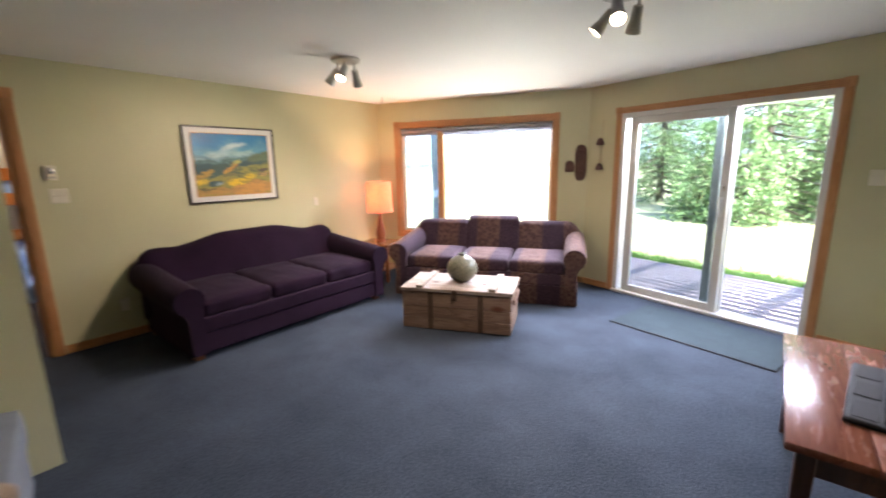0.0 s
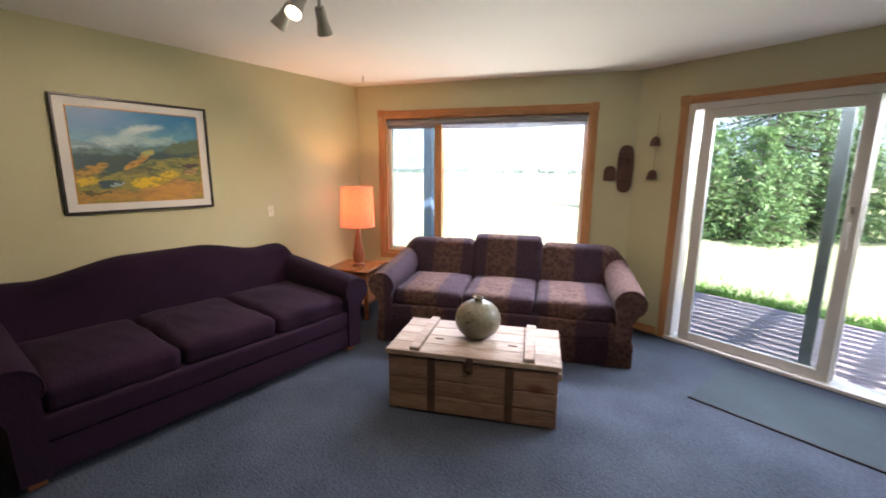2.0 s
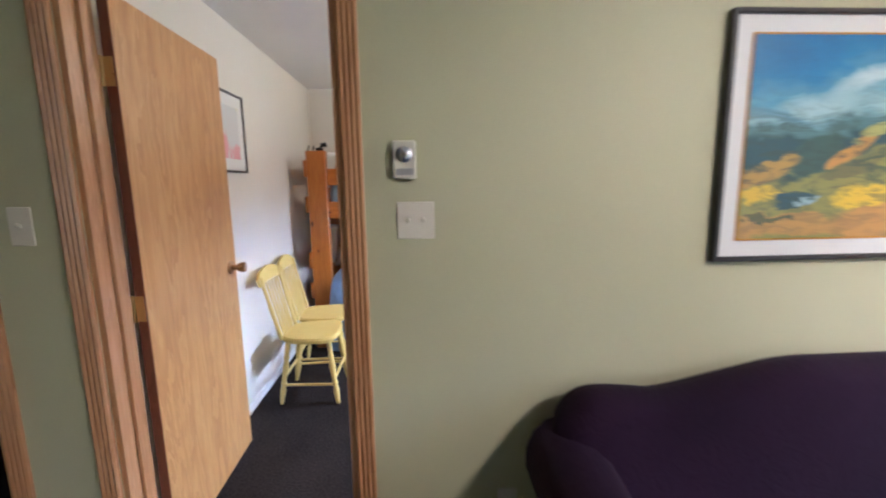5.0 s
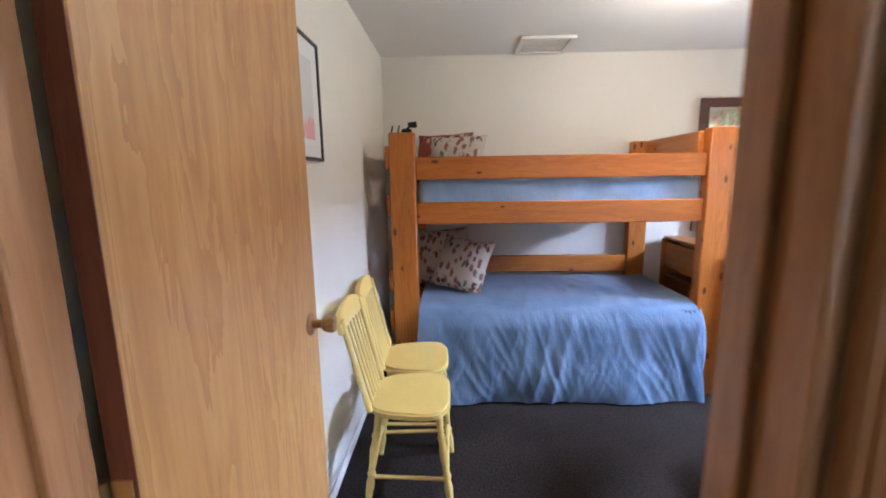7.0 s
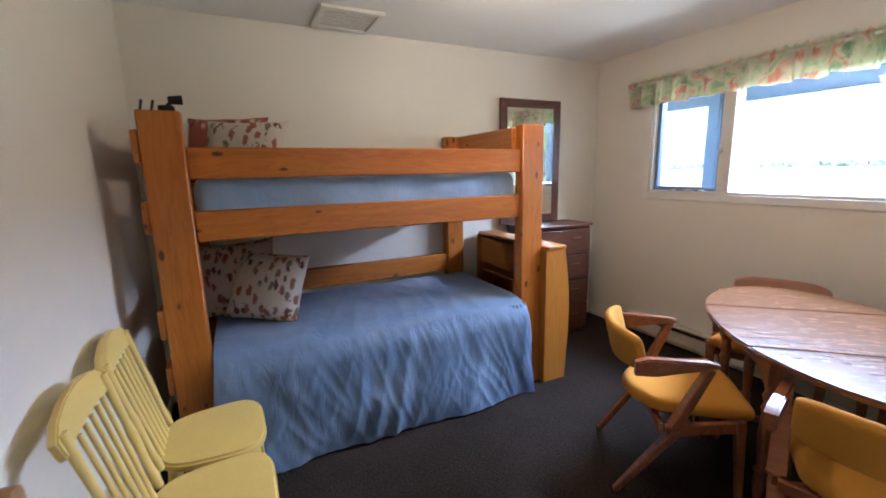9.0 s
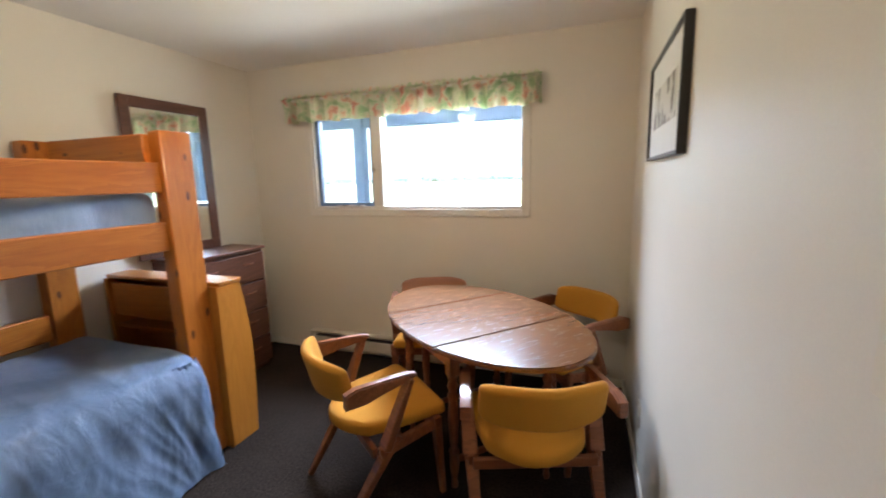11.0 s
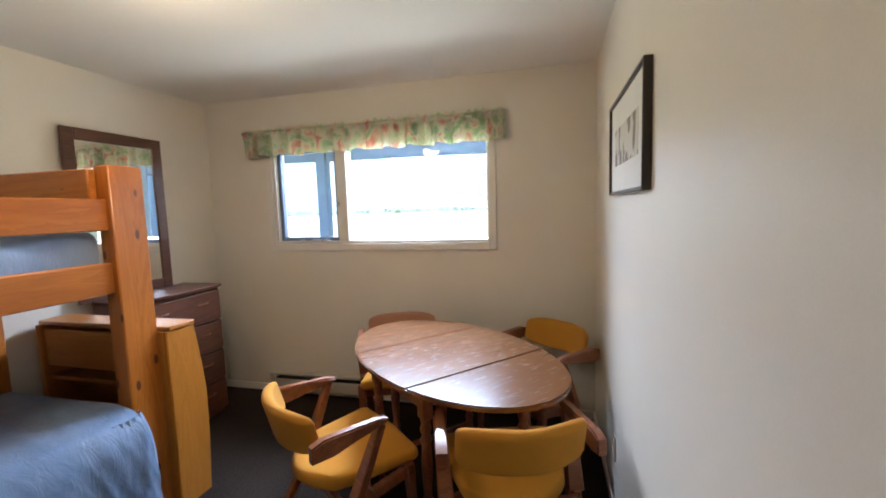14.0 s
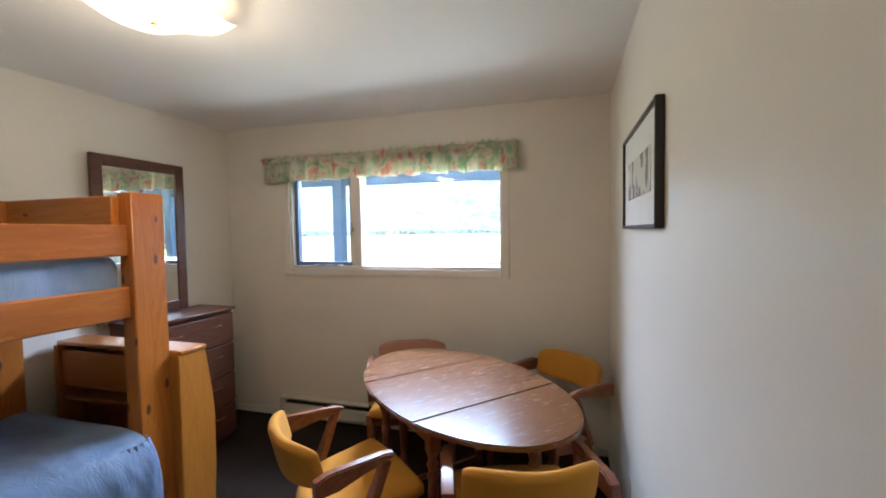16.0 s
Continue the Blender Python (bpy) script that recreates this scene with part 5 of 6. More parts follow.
def track_light(m, turn):
    t = thing("ceiling_spot_lamp", m, "nickel ceiling spotlight with three lit heads on a round plate", "lamp", "spot lamps")
    part("ceiling_plate", lathe([(0.115, 0.0), (0.118, -0.008), (0.11, -0.022), (0.02, -0.026)][::-1], 32), M_LAMPMETAL, t)
    for k, (a, dx, dy) in enumerate(((turn, -0.75, -0.35), (turn + 115, 0.30, -0.75), (turn + 235, -0.35, 0.55))):
        b = Vector((0.075 * math.cos(radians(a)), 0.075 * math.sin(radians(a)), -0.024))
        d = Vector((dx, dy, -1)).normalized()
        bm = bmesh.new()
        rod(bm, b, b + Vector((0, 0, -0.055)), 0.008)
        arm = part("arm", bm, M_LAMPMETAL, t)
        o = b + Vector((0, 0, -0.05))
        bm = lathe([(0.012, 0.0), (0.024, 0.004), (0.027, 0.03), (0.028, 0.075), (0.036, 0.105), (0.040, 0.135), (0.037, 0.135), (0.030, 0.115)], 24, False)
        head = part("spot_head", bm, M_LAMPMETAL, t, m=Matrix.Translation(o) @ d.to_track_quat("Z", "Y").to_matrix().to_4x4())
        part("bulb_face", lathe([(0.001, 0.118), (0.030, 0.120), (0.034, 0.126)][::-1], 20, False), M_BULB, head)
        sp = new_at("spot_light", bpy.data.lights.new("spot_light", "SPOT"), m @ look(o + d * 0.14, o + d))
        sp.data.energy, sp.data.color, sp.data.spot_size, sp.data.spot_blend, sp.data.shadow_soft_size = 6.5, (1.0, 0.80, 0.58), radians(125), 0.8, 0.09
    return t


track_light(pose(-2.36, 2.95, H), 200)
track_light(pose(-0.22, 3.02, H), 150)
hk = thing("ceiling_hook", pose(-3.60, 4.52, H), "small dark plant hook screwed into the ceiling", "hook")
bm = rod(bmesh.new(), (0, 0, 0), (0, 0, -0.03), 0.004)
for k in range(8):
    a, b = radians(90 + 30 * k), radians(120 + 30 * k)
    rod(bm, (0.014 * math.cos(a), 0, -0.044 + 0.014 * math.sin(a)), (0.014 * math.cos(b), 0, -0.044 + 0.014 * math.sin(b)), 0.003, n=6)
part("hook", bm, M_STRAP, hk)

# stoneware reliefs on the wall
mask = thing("wall_mask", AT_WIN @ pose(2.785, 0, 1.505), "long dark carved stoneware mask hung on the wall", "wall ornament")
outline = [(0.070 * math.copysign(abs(math.cos(a)) ** 0.6, math.cos(a)), 0.215 * math.copysign(abs(math.sin(a)) ** 0.6, math.sin(a))) for a in [2 * math.pi * k / 36 for k in range(36)]]
part("slab", slab_profile(bmesh.new(), outline, "xz", -0.028, -0.001, 0.006), M_CLAY, mask)
bm = bmesh.new()
for x, z, rx, rz in ((-0.03, 0.08, 0.022, 0.03), (0.03, 0.07, 0.02, 0.03), (0, -0.02, 0.018, 0.06), (0, -0.11, 0.045, 0.018), (0, 0.14, 0.05, 0.015)):
    bmesh.ops.create_uvsphere(bm, u_segments=12, v_segments=8, radius=1, matrix=Matrix.Translation((x, -0.028, z)) @ Matrix.Diagonal((rx, 0.014, rz, 1)))
part("relief", bm, M_CLAY, mask)
orn = thing("small_wall_plaque", AT_WIN @ pose(2.655, 0, 1.465), "small dark arched stoneware plaque on the wall", "wall ornament")
arch = [(-0.055, -0.07), (0.055, -0.07)] + [(0.055 * math.cos(radians(a)), 0.015 + 0.055 * math.sin(radians(a))) for a in range(0, 181, 18)]
part("slab", slab_profile(bmesh.new(), arch, "xz", -0.02, -0.001, 0.005), M_CLAY, orn)
chm = thing("hanging_wall_bells", AT_SLD @ pose(0.195, 0, 1.70), "two dark clay bells hung on a thin cord", "wall ornament")
for z in (0.035, -0.25):
    part("bell", lathe([(0.006, 0.05), (0.03, 0.035), (0.042, 0.0), (0.044, -0.03), (0.036, -0.032)], 20), M_CLAY, chm, m=pose(0, -0.046, z))
part("cord", rod(bmesh.new(), (0, -0.01, 0.28), (0, -0.03, -0.22), 0.0025, n=6), M_BEIGE, chm)

# mat before the sliding door
mat_ob = thing("door_mat", pose(-0.621, 4.56, 0, 0, 0, -14.5), "grey-green carpet mat with a dark bound edge", "mat")
part("mat_carpet", boxed((0.0, 0.006, 0.002), (1.30, 0.70, 0.011), 0.003), M_MAT, mat_ob)
part("binding", boxed((-0.008, -0.008, 0.001), (1.308, 0.006, 0.012), 0.004), M_MATEDGE, mat_ob, "dark binding")
part("binding", boxed((1.30, 0.006, 0.001), (1.308, 0.70, 0.012), 0.004), M_MATEDGE, mat_ob)

# television table
con = thing("television_table", pose(0, 0, 0), "low red-stained plank table with dark legs under a television", "table")
cx0, cx1, cy0, cy1, cz = 0.615, 1.30, 2.31, 3.48, 0.56
xs = [cx0, cx0 + 0.235, cx0 + 0.46, cx1]
for a, b in zip(xs, xs[1:]):
    part("top_plank", boxed((a + 0.001, cy0, cz - 0.032), (b - 0.001, cy1, cz), 0.006, 2), M_CONSOLE, con)
part("apron", boxed((cx0 + 0.05, cy0 + 0.05, cz - 0.13), (cx0 + 0.075, cy1 - 0.05, cz - 0.033), 0.003), M_DARKWOOD, con)
part("end_apron", boxed((cx0 + 0.076, cy0 + 0.05, cz - 0.13), (cx1 - 0.076, cy0 + 0.075, cz - 0.033), 0.003), M_DARKWOOD, con)
part("apron", boxed((cx1 - 0.075, cy0 + 0.05, cz - 0.13), (cx1 - 0.05, cy1 - 0.05, cz - 0.033), 0.003), M_DARKWOOD, con)
for x in (cx0 + 0.065, cx1 - 0.065):
    for y in (cy0 + 0.065, cy1 - 0.065):
        part("leg", beam(bmesh.new(), (x, y, 0), (x, y, cz - 0.033), 0.045, 0.045, 0.06, 0.06), M_DARKWOOD, con)
tv = thing("television", pose(1.10, 3.10, cz, 0, 0, 4), "flat dark television on a stand, reflecting the window", "television")
part("housing", boxed((0.0, -0.56, 0.07), (0.045, 0.56, 0.71), 0.006), M_BLACK, tv)
part("screen", boxed((-0.002, -0.545, 0.085), (0.0, 0.545, 0.697), 0), M_SCREEN, tv)
part("bezel", boxed((-0.006, 0.546, 0.072), (0.001, 0.56, 0.708), 0.002), M_LAMPMETAL, tv, "thin silver edge")
part("stand_foot", boxed((-0.09, -0.28, 0.001), (0.12, 0.28, 0.016), 0.005), M_BLACK, tv)
part("stand_neck", boxed((0.015, -0.06, 0.016), (0.04, 0.06, 0.08), 0.004), M_BLACK, tv)
# dark narrow tray in front of the television
tray_ob = thing("media_player", pose(0.895, 2.86, cz, 0, 0, -8), "black plastic tray with dark slots on the table", "electronics")
part("tray", boxed((-0.075, -0.30, 0.001), (0.075, 0.30, 0.022), 0.006), M_BLACK, tray_ob)
for y in (-0.2, 0.0, 0.2):
    part("slot", boxed((-0.055, y - 0.075, 0.0225), (0.02, y + 0.075, 0.026), 0.002), M_MATEDGE, tray_ob)
part("bar", boxed((0.03, -0.28, 0.0225), (0.06, 0.28, 0.045), 0.006), M_BLACK, tray_ob)
sign = thing("wall_print", pose(P2.x, 4.30, 1.66), "pale framed print on the wall above the television", "picture")
part("frame", boxed((-0.022, -0.24, -0.30), (-0.001, 0.24, 0.30), 0.004), M_WHITE, sign)
part("print", boxed((-0.0245, -0.20, -0.26), (-0.0225, 0.20, 0.26), 0), M_SHELLPIC, sign)

# upholstered bench and throw beside the partition
bench = thing("upholstered_bench", pose(-1.80, 0.28, 0, 0, 0, -9), "blue-grey upholstered bench beside the partition wall", "bench")
part("seat", soft_box((0.86, 0.80, 0.18), 0.04, 8, 0.012), M_GREY_UPH, bench, m=pose(0, 0, 0.27))
part("base", boxed((-0.41, -0.38, 0.04), (0.41, 0.38, 0.28), 0.01), M_GREY_UPH, bench)
for x in (-0.36, 0.36):
    for y in (-0.33, 0.33):
        part("foot", boxed((x - 0.025, y - 0.025, 0), (x + 0.025, y + 0.025, 0.05), 0.003), M_DARKWOOD, bench)
throw = thing("knitted_throw", pose(-1.42, 0.42, 0.452, 0, 0, 20), "crumpled beige knitted throw on the bench", "blanket")
bm = soft_box((0.34, 0.36, 0.075), 0.03, 14, 0.03, 0.02, 4.0)
part("cloth", bm, M_BEIGE, throw)

# ---- bedroom ----
def cloth_sheet(nu, nv, f):
    bm = bmesh.new()
    g = [[bm.verts.new(f(i / nu, j / nv)) for j in range(nv + 1)] for i in range(nu + 1)]
    for i in range(nu):
        for j in range(nv):
            bm.faces.new((g[i][j], g[i + 1][j], g[i + 1][j + 1], g[i][j + 1]))
    return bm


BF, BB = -6.336, -7.19                     # front and back of the bunk, in x
S0, S1, N0, N1 = 0.39, 0.55, 2.33, 2.49    # its posts, in y
bunk = thing("bunk_bed", pose(0, 0, 0), "sturdy bunk bed of orange varnished knotty pine boards", "bunk bed")
for a, b in ((S0, S1), (N0, N1)):
    part("front_post", boxed((BF - 0.085, a, 0), (BF, b, 1.717), 0.006), M_PINE_UP, bunk)
for a, b in ((S0, S1), (N0 - 0.14, N1 - 0.16)):
    part("back_post", boxed((BB, a, 0), (BB + 0.085, b, 1.70), 0.006), M_PINE_UP, bunk)
for z0, z1 in ((1.43, 1.57), (1.15, 1.29)):
    part("front_rail", boxed((BF - 0.062, S1 + 0.001, z0), (BF - 0.022, N0 - 0.001, z1), 0.006), M_PINE, bunk)
    part("back_rail", boxed((BB + 0.03, S1 + 0.001, z0), (BB + 0.07, N0 - 0.142, z1), 0.006), M_PINE, bunk)
part("lower_back_rail", boxed((BB + 0.03, S1 + 0.001, 0.66), (BB + 0.07, N0 - 0.142, 0.80), 0.006), M_PINE, bunk)
for y0, y1, zs in ((N1 - 0.03, N1 + 0.012, ((1.56, 1.70), (1.27, 1.41), (0.98, 1.12))), (S0 - 0.028, S0 - 0.001, ((1.50, 1.64), (1.20, 1.34), (0.72, 0.86), (0.45, 0.59)))):
    for z0, z1 in zs:
        if y0 > 1:
            if z0 > 1.5:
                part("end_board", boxed((BB + 0.086, N1 - 0.20, z0), (BF - 0.064, N1 - 0.163, z1), 0.006), M_PINE_X, bunk)
            part("board_end", boxed((BF - 0.085, N1 + 0.001, z0), (BF - 0.03, N1 + 0.016, z1), 0.003), M_PINE_X, bunk)
        else:
            part("end_board", boxed((BB + 0.02, y0, z0), (BF - 0.01, y1, z1), 0.006), M_PINE_X, bunk)
part("upper_base", boxed((BB + 0.07, S1 - 0.02, 1.18), (BF - 0.063, N0 - 0.145, 1.20), 0), M_PINE, bunk)
part("lower_base", boxed((BB + 0.07, S1 - 0.02, 0.22), (BF - 0.063, N0 + 0.02, 0.25), 0), M_PINE, bunk)
part("lower_side_rail", boxed((BF - 0.062, S1 + 0.001, 0.14), (BF - 0.022, N0 - 0.001, 0.28), 0.006), M_PINE, bunk)

um = thing("upper_mattress", pose((BB + BF) / 2 + 0.012, (S1 + N0) / 2 + 0.005, 1.201), "upper bunk mattress wrapped in blue satin bedding", "mattress")
part("cover", soft_box((BF - BB - 0.165, N0 - S1 - 0.005, 0.235), 0.05, 34, 0.012, 0.030, 2.2), M_SATIN, um)
lm = thing("lower_mattress", pose((BB + BF) / 2 + 0.02, (S1 + N0) / 2, 0.251), "pale mattress of the lower bunk under a bedspread", "mattress")
part("ticking", soft_box((BF - BB - 0.16, N0 - S1 - 0.04, 0.36), 0.06, 8), M_MATBOARD, lm)

spread_m = pose(0, 0, 0)
spread = thing("blue_bedspread", spread_m, "blue satin bedspread draped to the floor over the lower bunk", "bedspread")
YL, YR = S1 + 0.01, N0 - 0.015


def drape(u, v):
    """u runs from the back of the bed over its front edge to the floor; v along the bed."""
    y = YL + (YR - YL) * v
    top, fall = 0.80, 0.60
    s = u * (top + fall)
    wr = noise.noise(Vector((s * 3.0, y * 3.5, 1.0)))
    if s < top:
        x = BB + 0.09 + s
        z = 0.638 + 0.010 * wr + 0.004 * (1 - 3 * abs(noise.noise(Vector((s * 3 + y, y * 7, 3.0))))) - 0.05 * max(0, (s - 0.60) / 0.20) ** 2.4 * 0.6
        return (x, y, z)
    d = (s - top) / fall
    a = min(1, d * 5)
    sy = y + 0.22 * d * noise.noise(Vector((y * 1.3, 3.0, 0)))
    fold = (0.040 * noise.noise(Vector((sy * 3.5, d * 1.0, 2.0))) + 0.022 * (1 - 3 * abs(noise.noise(Vector((sy * 6.5 + d * 1.2, d * 1.0, 7.0))))) + 0.012 * (1 - 3 * abs(noise.noise(Vector((sy * 14 - d * 3, d * 1.6, 4.0))))) + 0.004 * (1 - 3 * abs(noise.noise(Vector((sy * 24 + d * 5, d * 3.0, 9.0)))))) * min(1, 0.25 + d * 1.4) * 0.62
    slant = 0.05 * noise.noise(Vector((y * 3 + d * 2, d * 2, 5)))
    x = BB + 0.09 + top + 0.055 * math.sin(a * math.pi / 2) + fold * 0.8 + slant * d + 0.03 * d
    yy = y + (0.07 * (v - 0.25) * d if v > 0.25 else 0.0) * (1 if v < 0.9 else 0.8) - 0.05 * d * (1 - v)
    return (x, min(yy, N1 - 0.13) if x < BF + 0.01 else min(yy, N1 - 0.06), max(0.012, 0.608 - 0.60 * d))


bm = cloth_sheet(90, 210, drape)
bmesh.ops.solidify(bm, geom=bm.faces[:], thickness=-0.006)
part("cloth", bm, M_SATIN, spread)


def corner(u, v):
    """The gathered corner of the bedspread that bulges past the post at the bed's foot."""
    a = math.pi * (1.15 * u - 0.15)
    r = (0.035 + 0.055 * math.sin(math.pi * min(1, 0.15 + 0.75 * v))) * (1 + 0.20 * noise.noise(Vector((u * 4, v * 3, 1.5))) + 0.08 * (1 - 3 * abs(noise.noise(Vector((u * 9, v * 2, 6))))))
    return (BF + 0.004 + r * math.sin(max(0.0, a)), N0 - 0.065 - 1.25 * r * math.cos(a) + 0.02 * v, 0.60 - 0.585 * v)


bm = cloth_sheet(40, 50, corner)
bmesh.ops.solidify(bm, geom=bm.faces[:], thickness=-0.004)
part("corner_fold", bm, M_SATIN, spread)


def pillow(m, w, h, t, mat, label, seed):
    p = thing("patterned_pillow", m, label, "pillow", "pillows on the bunk")
    bm = bmesh.new()
    bmesh.ops.create_cube(bm, size=2)
    bmesh.ops.subdivide_edges(bm, edges=bm.edges[:], cuts=12, use_grid_fill=True)
    for v in bm.verts:
        x, y, z = v.co
        e = (1 - x ** 4) * (1 - z ** 4)
        k = 1 - 0.07 * (1 - abs(x) ** 2) if abs(z) > 0.9 else 1
        v.co = Vector((x * w / 2 * (1 - 0.06 * (1 - z * z)), y * t / 2 * max(0.06, e ** 0.55), z * h / 2 * (1 - 0.06 * (1 - x * x))))
        v.co += Vector((0, 0.010 * noise.noise(v.co * 9 + Vector((seed, 0, 0))), 0))
    part("cover", bm, mat, p)
    return p


pillow(pose(-6.72, 0.84, 0.82, -26, 6, 60), 0.42, 0.40, 0.14, M_PILLOW, "cream pillow with dark leaf print leaning on the bunk", 1)
pillow(pose(-6.86, 0.685, 0.86, -20, -6, 72), 0.44, 0.42, 0.13, M_PILLOW_BROWN, "brown leaf-patterned pillow behind the cream pillow", 2)
pillow(pose(-6.95, 0.615, 0.85, -16, 0, 80), 0.50, 0.40, 0.13, M_MATBOARD, "plain white pillow against the end of the bunk", 3)
pillow(pose(-6.72, 0.80, 1.57, -26, 0, 70), 0.42, 0.36, 0.13, M_PILLOW, "cream leaf print pillow on the upper bunk", 4)
pillow(pose(-6.84, 0.70, 1.585, -22, 0, 66), 0.44, 0.38, 0.13, M_PILLOW_RED, "rust patterned pillow on the upper bunk", 5)
pillow(pose(-6.95, 0.62, 1.58, -14, 0, 80), 0.48, 0.36, 0.12, M_MATBOARD, "plain white pillow on the upper bunk", 6)
# small dark clutter on the post, its form made up
clips = thing("reading_clip_lamp", pose(BF - 0.045, 0.50, 1.717), "small black clutter on top of the bunk post", "lamp")
bm = boxed((-0.02, -0.03, 0.0), (0.02, 0.03, 0.025), 0.006)
rod(bm, (0, 0, 0.02), (0.01, 0.03, 0.05), 0.008)
rod(bm, (0.01, 0.01, 0.045), (0.0, 0.06, 0.05), 0.016, 0.02)
part("body", bm, M_BLACK, clips)
for y in (0.405, 0.445):
    pin = thing("peg", pose(BF - 0.04, y, 1.717), "small dark peg on top of the bunk post", "peg", "pegs")
    part("pin", rod(bmesh.new(), (0, 0, 0), (0.0, 0.01, 0.045), 0.005), M_BLACK, pin)

# bookcase headboard at the bed's end
hb = thing("bookcase_headboard", pose(0, 0, 0), "orange pine bookcase headboard with a curved end panel", "headboard")
sx0, sx1 = BB + 0.02, -6.29
prof = [(N1 + 0.002, 0.0), (N1 + 0.190, 0.0), (N1 + 0.210, 0.30), (N1 + 0.214, 0.55), (N1 + 0.20, 0.70), (N1 + 0.165, 0.925), (N1 + 0.002, 0.925)]
part("end_panel", slab_profile(bmesh.new(), prof, "yz", sx1 - 0.026, sx1, 0.004), M_PINE_CLEAR, hb)
part("end_panel", slab_profile(bmesh.new(), prof, "yz", sx0, sx0 + 0.026, 0.004), M_PINE_CLEAR, hb)
part("top_board", boxed((sx0, N1 + 0.018, 0.9255), (sx1 + 0.004, N1 + 0.170, 0.947), 0.004), M_PINE_CLEAR_X, hb)
part("back_panel", boxed((sx0 + 0.027, N1 + 0.145, 0.02), (sx1 - 0.027, N1 + 0.16, 0.925), 0), M_PINE_CLEAR_X, hb)
part("shelf", boxed((sx0 + 0.027, N1 + 0.03, 0.62), (sx1 - 0.027, N1 + 0.144, 0.64), 0.003), M_PINE_CLEAR_X, hb)
part("front_board", boxed((sx0 + 0.027, N1 + 0.022, 0.70), (sx1 - 0.027, N1 + 0.04, 0.90), 0.003), M_PINE_CLEAR_X, hb)
part("front_stile", boxed((sx1 - 0.11, N1 + 0.003, 0.0), (sx1 - 0.027, N1 + 0.0215, 0.925), 0.002), M_PINE_CLEAR, hb)
part("lower_board", boxed((sx0 + 0.027, N1 + 0.022, 0.02), (sx1 - 0.027, N1 + 0.04, 0.50), 0.003), M_PINE_CLEAR_X, hb)

# dresser and mirror
dx0, dx1, dy0, dy1, dz = BX0 + 0.02, -6.87, 2.81, 3.47, 0.98
dr = thing("tall_dresser", pose(0, 0, 0), "dark walnut chest of drawers against the bedroom wall", "dresser")
part("carcass", boxed((dx0, dy0, 0.04), (dx1 - 0.02, dy1, dz - 0.022), 0.003), M_WALNUT, dr)
part("top", boxed((dx0, dy0 - 0.01, dz - 0.022), (dx1 + 0.008, dy1 + 0.01, dz), 0.004), M_WALNUT, dr)
part("plinth", boxed((dx0, dy0 + 0.01, 0), (dx1 - 0.04, dy1 - 0.01, 0.04), 0), M_WALNUT, dr)
hgt = (dz - 0.022 - 0.06) / 4
for k in range(4):
    z = 0.05 + k * hgt
    d = part("drawer", boxed((dx1 - 0.0195, dy0 + 0.008, z), (dx1, dy1 - 0.008, z + hgt - 0.012), 0.003), M_WALNUT, dr)
    for y in (dy0 + 0.17, dy1 - 0.17):
        bm = bmesh.new()
        for q in range(6):
            a, b = math.pi * q / 6, math.pi * (q + 1) / 6
            rod(bm, (dx1 + 0.018 * math.sin(a), y - 0.045 * math.cos(a), z + hgt * 0.62), (dx1 + 0.018 * math.sin(b), y - 0.045 * math.cos(b), z + hgt * 0.62), 0.0045, n=8)
        part("drawer_handle", bm, M_TEAK, d, "dull brown bail handle")
my0, my1, mz0, mz1, mx = 2.72, 3.35, 0.982, 2.022, BX0 + 0.055
mir = thing("framed_mirror", pose(0, 0, 0), "tall mirror in a flat dark wooden frame on the dresser", "mirror")
fw = 0.07
for a, b in (((my0, mz0), (my0 + fw, mz1)), ((my1 - fw, mz0), (my1, mz1)), ((my0 + fw, mz0), (my1 - fw, mz0 + fw)), ((my0 + fw, mz1 - fw), (my1 - fw, mz1))):
    part("frame_board", boxed((mx - 0.022, a[0], a[1]), (mx, b[0], b[1]), 0.004), M_WALNUT, mir)
part("mirror_glass", boxed((mx - 0.016, my0 + fw, mz0 + fw), (mx - 0.010, my1 - fw, mz1 - fw), 0), M_MIRROR, mir)

# valance
val = thing("window_valance", pose(0, BY1, 0), "gathered floral cotton valance in green and coral", "valance")
vx0, vx1 = -6.83, -4.77


def gathers(u, v):
    x = vx0 + (vx1 - vx0) * u
    amp = 0.010 + 0.022 * v
    f = math.sin(x * 48 + 2.2 * noise.noise(Vector((x * 3, 0, 0)))) + 0.5 * math.sin(x * 97 + 1.3)
    z = 2.135 - 0.205 * v + 0.008 * math.sin(x * 31) * v + (0.012 * math.sin(x * 120) if v < 0.01 else 0)
    bulge = 0.02 * math.exp(-((v - 0.17) / 0.05) ** 2)
    return (x, -0.075 - bulge - amp * f * (0.5 if v < 0.2 else 1), z)


bm = cloth_sheet(260, 14, gathers)
bmesh.ops.solidify(bm, geom=bm.faces[:], thickness=0.003)
part("cloth", bm, M_VALANCE, val)
part("rod", rod(bmesh.new(), (vx0 + 0.01, -0.07, 2.10), (vx1 - 0.01, -0.07, 2.10), 0.012), M_WHITE, val)
for x in (vx0 + 0.03, vx1 - 0.03):
    part("bracket", boxed((x - 0.012, -0.07, 2.085), (x + 0.012, -0.001, 2.115), 0.003), M_WHITE, val)

